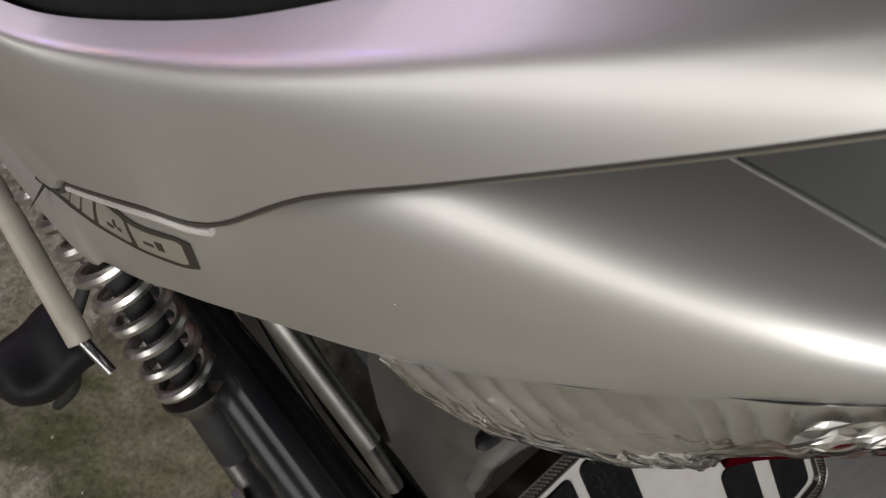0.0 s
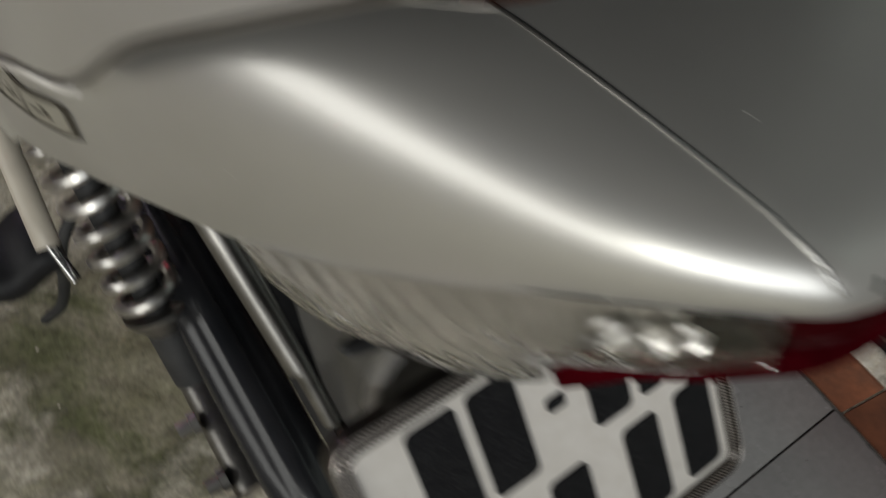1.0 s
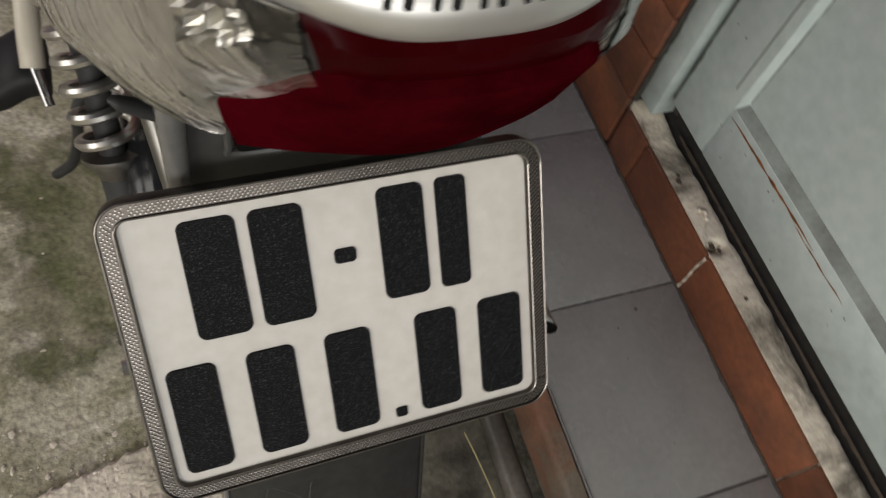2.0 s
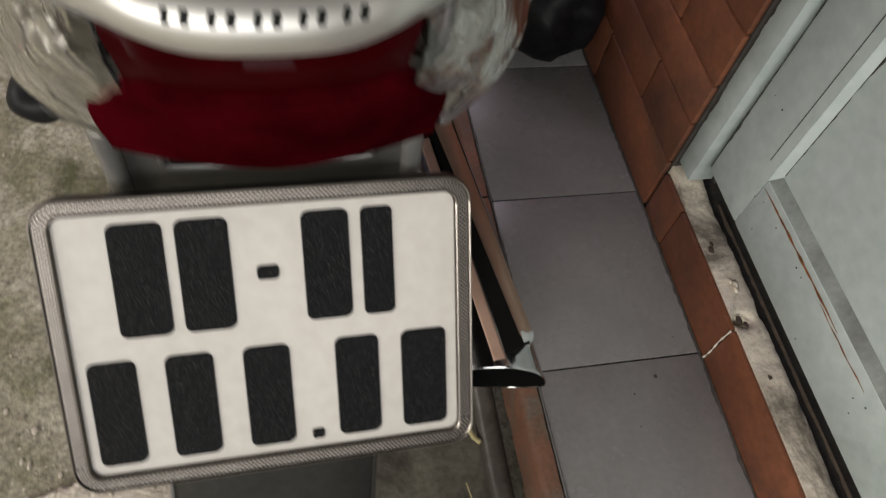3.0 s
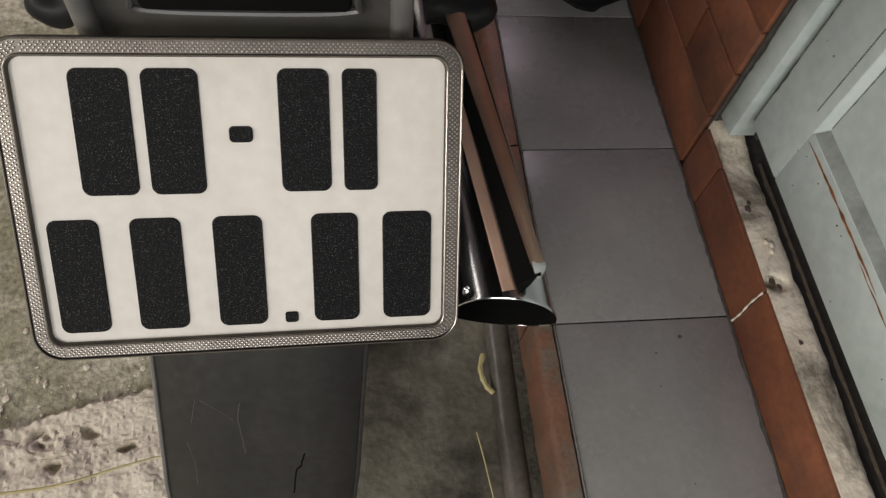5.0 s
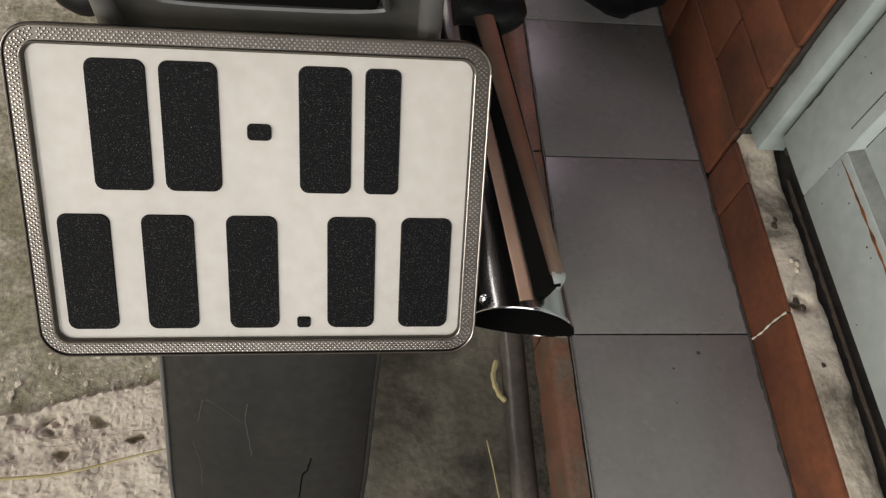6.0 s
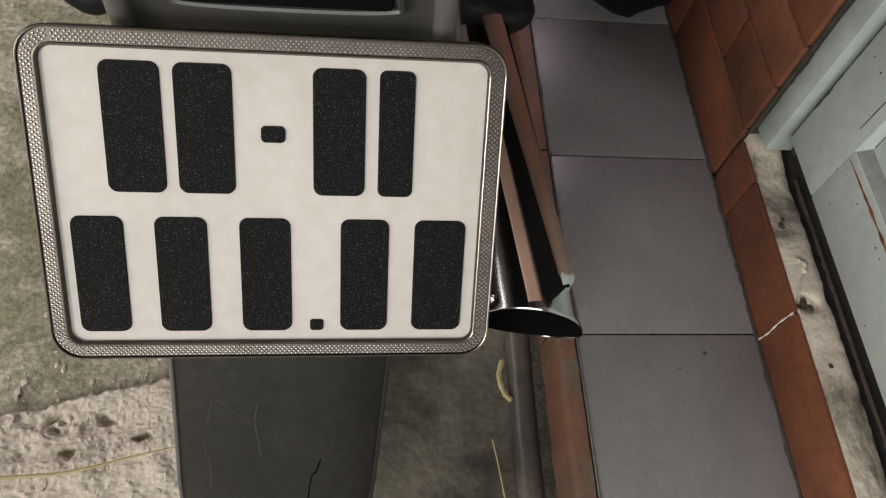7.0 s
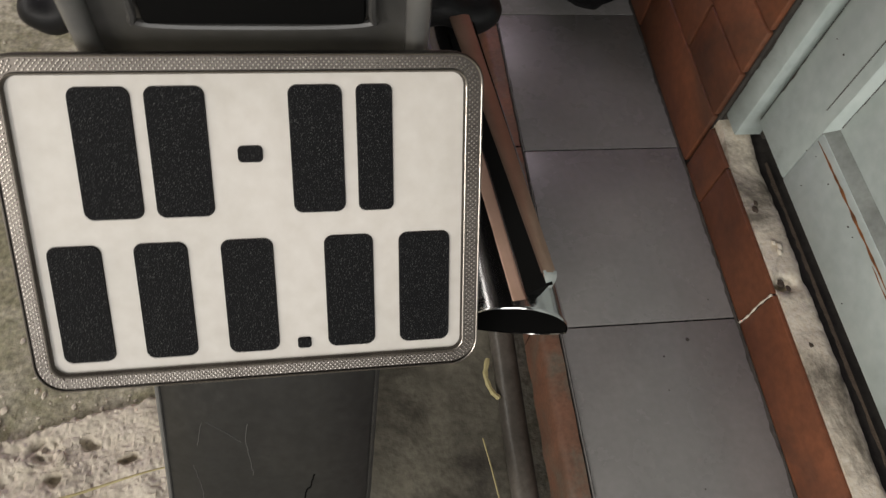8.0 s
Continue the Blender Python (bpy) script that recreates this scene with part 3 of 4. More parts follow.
# the seam between cowl and end cap: a dark gap, with its bevel's glint painted beside it
for s in (-1, 1):
    line = [SKIN.find_nearest(Vector((XC + s * p.x, p.y, p.z)))[0] for p in curve([(0.0545, -0.10, 0.82), (0.049, -0.1283, 0.8243), (0.0457, -0.150, 0.8269), (0.0405, -0.1789, 0.8289), (0.036, -0.2, 0.828), (0.0345, -0.2095, 0.826), (0.033, -0.2145, 0.821)], 60)]
    line.append(on_skin((XC + s * 0.0312, -0.25, 0.8075), (0, 1, 0), 0.0))
    part("seam_gap", tube(line, 0.00034, 6), "black", tail, "dark gap of the cap's seam")
    part("seam_glint", tube([p + Vector((s * 0.0006, 0, 0.0001)) for p in line], 0.00038, 6), "spring", tail, "bright line painted as the glint of the seam's edge")


def skin_patch(s0, s1, v0, v1, lift, n=24, m=8, rounding=0.0):
    """A decal on the left side: s runs from its rear end forward, v from its lower to its upper edge."""
    rows = []
    for i in range(n + 1):
        a = s0 + (s1 - s0) * i / n
        pinch = rounding * max(0, 1 - i / n / 0.12) ** 2.2
        row = []
        for j in range(m + 1):
            v = v0 + (v1 - v0) * (0.5 + (j / m - 0.5) * (1 - pinch))
            x, y = -0.713 - 0.02 * a, -0.037 + 0.0725 * a
            z = 0.7335 - 0.0205 * a + 0.0195 * v
            hit, normal, _, _ = SKIN.find_nearest(Vector((x, y, z)))
            row.append(hit + normal * (lift if normal.x < 0 else -lift))
        rows.append(row)
    return thicken(sheet(rows), 0.0002)


sticker = part("sticker", skin_patch(0, 1.45, 0, 1, 0.0004, 56, 8, 0.25), "decal", tail, "grey printed decal with pale fields")
for s0, s1 in ((0.05, 0.36), (0.40, 0.66), (0.70, 0.82), (0.845, 0.96), (0.99, 1.16), (1.19, 1.38)):
    part("decal_field", skin_patch(s0, s1, 0.16, 0.86, 0.0006, 12, 6, 0.2), "decal_pale", sticker)
for s0, s1, v0, v1 in ((0.17, 0.21, 0.4, 0.66), (0.23, 0.29, 0.44, 0.52), (0.49, 0.51, 0.44, 0.62), (0.45, 0.48, 0.4, 0.48), (0.52, 0.57, 0.34, 0.42)):
    part("decal_mark", skin_patch(s0, s1, v0, v1, 0.0008, 4, 3), "decal", sticker)

# raised emblem marks on the end cap, plain short bars
for x0, wide in [(-0.6015 + 0.0103 * k + d, w) for k in range(5) for d, w in ((0.0, 0.0026), (0.0041, 0.0030))]:
    rows = [[on_skin((x0 + wide * i / 3 + 0.0005 * (1 - j / 2), -0.25, 0.8172 - 0.0038 * j / 4), (0, 1, 0), 0.0003 if 0 < i < 3 and 0 < j < 4 else -0.0002) for i in range(4)] for j in range(5)]
    part("emblem_mark", sheet(rows), "emblem", tail, "black raised emblem mark")

# bits of dust on the paint
for k in range(22):
    x, y = XC + random.uniform(-0.13, 0.09), random.uniform(-0.19, -0.03)
    at = on_skin((x, y, 0.9), (0, 0, -1), 0.0)
    if 0.76 < at.z < 0.84 and at.z != 0.9:
        part("dust_speck", lathe([(0.0001, 0.0003), (0.00022, 0.0002), (0.0003, 0.0)], at, (0.2, 0.1, 1), 5), "plate", tail)

# lamp: red in the middle, clear lenses round both sides
def lamp_outline(half):
    return both_sides(curve(half, 30, True))


def side_line(half, s, n):
    return [Vector((XC + s * p[0], p[1], p[2])) for p in curve(half, n)]


def strip(lines):
    """A lens through lines of points, returned inwards at the rim."""
    last = [inward(p, 0.014) for p in lines[-1]]
    return sheet([*lines, last])


upper = strip([lamp_outline(h) for h in (
    [(0.0, -0.2160, 0.8065), (0.025, -0.2135, 0.8065), (0.0395, -0.2075, 0.8095)],
    [(0.0, -0.2190, 0.8035), (0.024, -0.2172, 0.8035), (0.0378, -0.2110, 0.805)],
    [(0.0, -0.2195, 0.799), (0.023, -0.2175, 0.799), (0.0362, -0.2118, 0.7995)],
    [(0.0, -0.2185, 0.795), (0.022, -0.2168, 0.795), (0.0355, -0.2122, 0.795)])])
lamp = mpart("tail_lamp", upper, "red", "dark red plastic tail lamp lens")
lower = strip([lamp_outline(h) for h in (
    [(0.0, -0.2170, 0.795), (0.020, -0.2155, 0.795), (0.0352, -0.2112, 0.795), (0.0455, -0.1978, 0.778), (0.0562, -0.1815, 0.757)],
    [(0.0, -0.2222, 0.7925), (0.020, -0.2207, 0.7925), (0.0362, -0.2140, 0.792), (0.0466, -0.1988, 0.775), (0.0572, -0.1820, 0.755)],
    [(0.0, -0.2225, 0.790), (0.020, -0.2210, 0.790), (0.0360, -0.2142, 0.789), (0.0466, -0.1990, 0.772), (0.0571, -0.1824, 0.753)],
    [(0.0, -0.2150, 0.768), (0.018, -0.2135, 0.768), (0.0330, -0.2080, 0.768), (0.0450, -0.1965, 0.760), (0.0565, -0.1832, 0.748)],
    [(0.0, -0.2015, 0.743), (0.015, -0.2000, 0.743), (0.0280, -0.1965, 0.7425), (0.0400, -0.1920, 0.741), (0.0535, -0.1845, 0.7375)])])
part("lower_lens", lower, "red_low", lamp, "darker stepped lower lens block")
for s in (-1, 1):
    up = side_line([(0.0395, -0.2090, 0.8080), (0.052, -0.1965, 0.8055), (0.0655, -0.1815, 0.7990), (0.0745, -0.165, 0.7875), (0.085, -0.1455, 0.7705), (0.095, -0.122, 0.755), (0.107, -0.096, 0.7365)], s, 150)
    dn = side_line([(0.0366, -0.2137, 0.7925), (0.0472, -0.1995, 0.7745), (0.0580, -0.1812, 0.7545), (0.0570, -0.1800, 0.7375), (0.075, -0.163, 0.733), (0.092, -0.137, 0.730), (0.107, -0.095, 0.731)], s, 150)
    rows, back = [], []
    for i, (a, b) in enumerate(zip(up, dn)):
        row, deep = [], []
        fade = smoothstep(-20, 60, i) * (1 - smoothstep(138, 150, i))
        for k in range(31):
            v = k / 30
            rib = abs(math.sin(i * 0.33 + v * 7.5)) ** 0.6 * smoothstep(-0.25, 0.35, noise.noise((i * 0.03, v * 3.0, s * 3)))
            wrinkle = 0.0006 * noise.noise((i * 0.05, v * 7, s))
            out = 0.0055 * math.sin(v * math.pi) * fade
            mid = math.sin(v * math.pi) ** 0.5
            row.append(a.lerp(b, v) + Vector((0, 0, 0.0018 * (1 - v) ** 4)) + Vector((s * 0.9, -0.45, 0)) * (out + (0.0021 * rib * smoothstep(0, 40, i) + wrinkle) * mid))
            deep.append(inward(a.lerp(b, v), 0.0045) + Vector((s * 0.9, -0.45, 0)) * (out * 0.7 + 0.0026 * abs(math.sin(i * 0.33 + v * 7.5)) ** 0.7 * mid))
        rows.append(row)
        back.append(deep)
    lens = mpart("indicator_lens", thicken(sheet(rows), 0.0012), "clear", "clear fluted plastic indicator lens")
    lens.visible_shadow = False
    bowl = []
    for i in range(12, 41, 4):
        row = []
        for k in range(4, 15, 2):
            dent = math.sin((k - 4) / 10 * math.pi) * math.sin((i - 12) / 28 * math.pi)
            row.append(back[i][k] + Vector((s * 0.9, -0.45, 0)) * (0.0030 - 0.0014 * dent + 0.0014 * noise.noise((i * 1.7, k * 2.3, s))))
        bowl.append(row)
    part("reflector", sheet(back[20:]), "reflector", lens, "silvered fluted reflector")
    part("bulb_bowl", sheet(bowl), "spring", lens, "bright faceted bulb bowl behind the lens", smooth=False)

# number plate
PLATE = Matrix.Translation((-0.5898, -0.1917, 0.6022)) @ Matrix(((1.0, 0.001, 0.017), (0.012, 0.666, -0.746), (-0.011, 0.746, 0.666))).to_4x4()


def rounded(w, h, r, z, n=8):
    pts = []
    for cx, cy, a0 in ((w / 2 - r, h / 2 - r, 0), (-w / 2 + r, h / 2 - r, 90), (-w / 2 + r, -h / 2 + r, 180), (w / 2 - r, -h / 2 + r, 270)):
        for k in range(n + 1):
            a = radians(a0 + 90 * k / n)
            pts.append(Vector((cx + r * math.cos(a), cy + r * math.sin(a), z)))
    return pts


def on_plate(bm):
    bmesh.ops.transform(bm, matrix=PLATE, verts=bm.verts)
    return bm


def plate_sheet():
    bm = bmesh.new()
    bm.faces.new([bm.verts.new(p) for p in rounded(0.19, 0.14, 0.008, 0.0)])
    bm.faces.new([bm.verts.new(p) for p in rounded(0.19, 0.14, 0.008, -0.001)][::-1])
    return on_plate(bm)


plate = mpart("number_plate", plate_sheet(), "plate", "white reflective number plate with embossed dark bars", smooth=False)


def plate_frame():
    prof = [(0.1835, 0.1305, 0.0055, 0.0004), (0.184, 0.131, 0.0055, 0.0020), (0.1848, 0.1318, 0.006, 0.0028), (0.1860, 0.1330, 0.0066, 0.0028), (0.1866, 0.1336, 0.007, 0.0020), (0.1976, 0.1446, 0.0118, 0.0020), (0.1981, 0.1451, 0.0122, 0.0030), (0.1996, 0.1466, 0.013, 0.0030), (0.2005, 0.1475, 0.013, 0.002), (0.2005, 0.1475, 0.013, -0.008), (0.19, 0.137, 0.006, -0.008)]
    return on_plate(sheet([rounded(*p) for p in prof], closed=True))


part("plate_frame", plate_frame(), "frame", plate, "embossed stainless steel frame")
for w, h, r in ((0.1854, 0.1324, 0.0063), (0.1988, 0.1458, 0.0126)):
    loop = rounded(w, h, r, 0.0029)
    part("frame_lip", on_plate(tube(loop + loop[:1], 0.00042, 6, caps=False)), "lip", plate, "rolled lip of the frame with its glint in a brighter steel")
bm = bmesh.new()
for row in range(4):
    r = 0.0078 + 0.00115 * row
    spots = []
    for sx in (-1, 1):
        for k in range(82):
            spots.append((0.0021 * (k - 40.5 + 0.5 * (row % 2)), sx * (0.05995 + r)))
        for k in range(56):
            spots.append((sx * (0.08645 + r), 0.0021 * (k - 27.5 + 0.5 * (row % 2))))
        for sy in (-1, 1):
            n = round(r * math.pi / 2 / 0.0021)
            for k in range(n):
                a = math.pi / 2 * (k + 0.5 * (row % 2)) / n
                spots.append((sx * (0.08645 + r * math.cos(a)), sy * (0.05995 + r * math.sin(a))))
    for x, y in spots:
        foot, crest = [[bm.verts.new((x + q * math.cos(t), y + q * math.sin(t), up)) for t in (0.3 + k * math.pi / 3 for k in range(6))] for q, up in ((0.00052, 0.0021), (0.00028, 0.0027))]
        for k in range(6):
            bm.faces.new((foot[k], foot[(k + 1) % 6], crest[(k + 1) % 6], crest[k]))
        bm.faces.new(crest)
tagged(part("frame_studs", on_plate(bm), "stud", plate, "rows of pressed studs with their glints in a brighter steel"), kind="stuff")
for cx, cy, w, h in ((-0.0575, 0.0329, 0.0242, 0.0555), (-0.0284, 0.0329, 0.0239, 0.0555), (0.0, 0.0319, 0.0104, 0.0073), (0.0282, 0.0329, 0.0226, 0.0555), (0.053, 0.0329, 0.0156, 0.0555),
                     (-0.0762, -0.0331, 0.022, 0.0548), (-0.041, -0.0331, 0.0225, 0.0548), (-0.0046, -0.0331, 0.0226, 0.0548), (0.018, -0.0577, 0.0063, 0.0055), (0.04, -0.0331, 0.0221, 0.0548), (0.0745, -0.0331, 0.0237, 0.0548)):
    bm = bmesh.new()
    r = min(0.004, w * 0.2)
    rows = [[q + Vector((cx, cy, 0)) for q in rounded(w, h, r, 0.0002)], [q + Vector((cx, cy, 0)) for q in rounded(w - 0.0006, h - 0.0006, r, 0.0012)]]
    sheet(rows, bm, closed=True)
    bm.faces.new([v for v in bm.verts][-36:])
    part("embossed_bar", on_plate(bm), "ink", plate)

# mudguard: a grey box under the lamp, and the flap that hangs out under the plate
def guard_box():
    rows = []
    for y, z, w in ((-0.150, 0.745, 0.066), (-0.138, 0.715, 0.070), (-0.128, 0.68, 0.073), (-0.122, 0.64, 0.0745), (-0.120, 0.60, 0.075), (-0.125, 0.55, 0.074), (-0.14, 0.50, 0.073)):
        row = []
        for k in range(-14, 15):
            u = abs(k) / 14
            sgn = 1 if k > 0 else -1
            if u <= 0.6:
                p = (w * 0.84 * u / 0.6, 0.0)
            elif u <= 0.78:
                a = (u - 0.6) / 0.18 * math.pi
                p = (w * 0.84 + w * 0.16 * (u - 0.6) / 0.18, -0.006 * math.sin(a))
            else:
                p = (w - 0.004 * (u - 0.78) / 0.22, 0.075 * (u - 0.78) / 0.22)
            row.append((-0.585 + sgn * p[0], y + p[1], z))
        rows.append(row)
    return thicken(sheet(rows), 0.003)


def flap():
    rows = []
    for y, z, w, c in ((-0.155, 0.52, 0.070, 0.02), (-0.18, 0.49, 0.070, 0.018), (-0.207, 0.446, 0.069, 0.014), (-0.236, 0.39, 0.069, 0.012), (-0.266, 0.336, 0.069, 0.012), (-0.29, 0.29, 0.067, 0.012), (-0.30, 0.27, 0.064, 0.012)):
        rows.append([(-0.6 - 0.008 * (0.446 - z) / 0.11 + w * (k / 10 - 1), y + c * abs(k / 10 - 1) ** 4 + 0.0015 * noise.noise((k * 0.4, z * 20, 3)), z) for k in range(21)])
    return thicken(sheet(rows), 0.004)


GUARD_X = -0.585
guard = mpart("mudguard", guard_box(), "fender_light", "grey plastic mudguard with raised side ribs")
part("mud_flap", flap(), "fender", guard, "scuffed dark grey rubber mud flap")
# a solid black block paints the shade inside the slot
part("vent_recess", block(GUARD_X - 0.044, GUARD_X + 0.046, -0.1315, -0.11, 0.660, 0.694, 0.003), "soot_and_shade", guard, "black block painted as the shaded slot under the lamp")
part("slot_rim", tube(curve([(GUARD_X + 0.047, -0.1325, 0.696), (GUARD_X + 0.0485, -0.1305, 0.668), (GUARD_X + 0.045, -0.1295, 0.6595), (GUARD_X, -0.129, 0.6575), (GUARD_X - 0.043, -0.1295, 0.6595), (GUARD_X - 0.0465, -0.1305, 0.668), (GUARD_X - 0.045, -0.1325, 0.696)], 36), 0.0019, 8), "fender_light", guard)
for s in (-1, 1):
    part("side_rib", tube(curve([(GUARD_X + s * 0.0625, -0.148, 0.735), (GUARD_X + s * 0.0655, -0.136, 0.70), (GUARD_X + s * 0.0685, -0.127, 0.655), (GUARD_X + s * 0.070, -0.124, 0.61)], 16), 0.0055, 10), "rib", guard, "grey side rib with its gloss put into a paler colour")
for root, tip, thick in (((-0.653, -0.126, 0.686), (-0.671, -0.129, 0.701), 0.0042), ((-0.508, -0.122, 0.680), (-0.491, -0.128, 0.699), 0.0075)):
    rows = []
    for k in range(9):
        u = k / 8
        c = Vector(root).lerp(Vector(tip), u)
        r = thick * (1 - 0.45 * u ** 3) * (1 if 0 < k < 8 else 0.35)
        rows.append([c + Vector((0, r * math.cos(a), r * math.sin(a))) for a in (2 * math.pi * j / 12 for j in range(12))])
    part("lamp_mount", sheet(rows, closed=True), "black", guard, "black plastic indicator mount")
# the flap's rims, the left one's highlight painted as paler grey, and long scratches
for s in (-1, 1):
    part("flap_rim", tube([(-0.6 - 0.008 * (0.446 - z) / 0.11 + s * (w - 0.0008), y + c - 0.001, z) for y, z, w, c in ((-0.18, 0.49, 0.070, 0.018), (-0.207, 0.446, 0.069, 0.014), (-0.236, 0.39, 0.069, 0.012), (-0.266, 0.336, 0.069, 0.012), (-0.29, 0.29, 0.067, 0.012))], 0.0016, 8), "rib" if s < 0 else "fender", guard, "rim of the flap, the left one paler for its highlight")
FLAP = BVHTree.FromBMesh(flap())
for name, mat, r, path in (("scratch", "scratch", 0.00026, ((-0.6165, 0.414), (-0.6189, 0.4016), (-0.6179, 0.3859), (-0.617, 0.372))),
                           ("scratch", "scratch", 0.0002, ((-0.6419, 0.4159), (-0.6324, 0.4102), (-0.6219, 0.4002))),
                           ("scratch", "scratch", 0.00018, ((-0.6448, 0.4153), (-0.6475, 0.406), (-0.6494, 0.3973))),
                           ("scratch", "scratch", 0.00018, ((-0.655, 0.38), (-0.652, 0.362), (-0.653, 0.345))),
                           ("crack", "soot_and_shade", 0.0006, ((-0.5772, 0.368), (-0.580, 0.3585), (-0.5835, 0.3535), (-0.5866, 0.3347)))):
    line = []
    for p in curve([(x, 0.0, z) for x, z in path], 16):
        at = FLAP.ray_cast(Vector((p.x + 0.0008 * noise.noise((p.z * 300, 0, 0)), -0.5, p.z)), Vector((0, 1, 0)))[0]
        line.append(at + Vector((0, -0.0001, 0.0001)))
    part(name, tube(line, r, 5), mat, guard)

# wheel
wheel = mpart("rear_wheel", lathe([(0.205, -0.012), (0.215, -0.016), (0.225, -0.02), (0.205, -0.012)], (XC, 0.09, 0.16)), "steel")
prof = [(0.222, -0.022), (0.245, -0.036), (0.265, -0.034), (0.277, -0.02), (0.28, 0), (0.277, 0.02), (0.265, 0.034), (0.245, 0.036), (0.222, 0.022)]
part("tyre", lathe(prof, (XC, 0.09, 0.16)), "black", wheel, "black rubber tyre")

# chain case and swing arm
def chain_case():
    """A long rounded cover with ridges pressed along its top."""
    rows = []
    for y, half, z0, z1 in ((-0.125, 0.008, 0.25, 0.275), (-0.12, 0.018, 0.225, 0.30), (-0.10, 0.026, 0.205, 0.322), (-0.05, 0.030, 0.195, 0.342), (0.02, 0.031, 0.19, 0.352), (0.10, 0.031, 0.195, 0.356), (0.20, 0.030, 0.205, 0.352), (0.32, 0.028, 0.215, 0.345), (0.44, 0.024, 0.225, 0.335)):
        row = []
        for k in range(33):
            u = k / 32 * 2 - 1
            ridge_up = 0.0035 * smoothstep(0.25, 0.5, math.cos(u * 9.4)) * (1 if abs(u) < 0.8 else 0)
            drop = (z1 - z0) * max(0.0, abs(u) - 0.55) / 0.45
            top_z = z1 - 0.012 * min(1, abs(u) / 0.55) ** 2 + ridge_up * (half / 0.031)
            row.append((-0.684 + half * min(1, abs(u) / 0.6) ** 0.8 * (1 if u > 0 else -1), y, max(z0, top_z - drop)))
        rows.append(row)
    return sheet(rows)


mpart("chain_case", chain_case(), "gloss_black", "glossy black ribbed chain case")
arm = mpart("swing_arm", tube([(-0.722, -0.02, 0.20), (-0.722, 0.5, 0.24)], 0.017), "steel", "dull steel swing arm")
for y, z in ((0.06, 0.225), (0.0, 0.215), (-0.03, 0.21)):
    part("axle_bolt", lathe([(0.0001, 0.0), (0.008, 0.0), (0.008, 0.012), (0.012, 0.013), (0.012, 0.02)], (-0.757, y, z), (1, 0, 0), 8), "steel", arm)
for a, b, r in (((-0.675, 0.05, 0.60), (-0.662, -0.05, 0.50), 0.008), ((-0.668, 0.10, 0.62), (-0.650, -0.06, 0.40), 0.007)):
    mpart("guard_stay", tube([a, b], r), "steel", "grey steel stay of the mudguard")

# shock absorber
def spring(a, b, r, wire, turns):
    a, b = Vector(a), Vector(b)
    d = (b - a).normalized()
    u = d.orthogonal().normalized()
    w = d.cross(u)
    n = int(turns * 20)
    return tube([a.lerp(b, k / n) + r * (math.cos(2 * math.pi * k / 20) * u + math.sin(2 * math.pi * k / 20) * w) for k in range(n + 1)], wire, 8)


SH0, SH1 = Vector((-0.722, 0.085, 0.27)), Vector((-0.720, 0.262, 0.60))
shock = mpart("shock_absorber", tube([SH0, SH0.lerp(SH1, 0.22), SH0.lerp(SH1, 0.23), SH1], [0.017, 0.017, 0.012, 0.012]), "black", "shock absorber with a chrome coil spring")
part("spring", spring(SH0.lerp(SH1, 0.24), SH0.lerp(SH1, 0.93), 0.0245, 0.0054, 10.5), "spring", shock, "chrome coil spring")
part("lower_cup", lathe([(0.012, -0.03), (0.02, -0.012), (0.028, 0.0), (0.028, 0.004), (0.012, 0.004)], SH0.lerp(SH1, 0.22), SH1 - SH0, 20), "steel", shock)

# muffler
MUF, ALONG = Vector((-0.402, -0.105, 0.29)), Vector((-0.08, 0.97, 0.05)).normalized()
OUT = (Vector((1, 0, 0)) - ALONG * ALONG.x).normalized()
UP = OUT.cross(ALONG)


def round_muffler(r, angle, h):
    """A point about the muffler's axis, at a radius, an angle in degrees from the outer side upwards, and a way along it."""
    a = radians(angle)
    return MUF + ALONG * h + r * (math.cos(a) * OUT + math.sin(a) * UP)


def barrel(profile, sides=56):
    """A turned shell whose mouth is cut at a slant, further back on its outer side."""
    rows = []
    for r, h in profile:
        cut_back = max(0.0, 1 - max(0, h) / 0.06)
        rows.append([round_muffler(r, 360 * k / sides, h - (0.0125 + 0.0115 * math.cos(2 * math.pi * k / sides) - 0.014 * max(0, -math.sin(2 * math.pi * k / sides))) * cut_back) for k in range(sides)])
    return sheet(rows, closed=True)


muffler = mpart("muffler", barrel([(0.0466, 0.012), (0.0466, 0.002), (0.0470, 0.0), (0.0478, 0.0008), (0.0478, 0.0024), (0.0474, 0.004), (0.0475, 0.03), (0.0465, 0.14), (0.042, 0.24), (0.034, 0.36), (0.024, 0.48), (0.02, 0.52)]), "chrome", "chrome muffler with a dark open end")
part("muffler_core", barrel([(0.0001, 0.16), (0.041, 0.14), (0.0452, 0.008), (0.0462, 0.0008)]), "soot_and_shade", muffler, "sooty black muffler bore")
part("rivet", lathe([(0.0001, 0.0), (0.003, -0.0006), (0.0046, -0.003)], round_muffler(0.0495, 135, 0.004), -(round_muffler(1, 135, 0) - MUF), 12), "chrome", muffler)


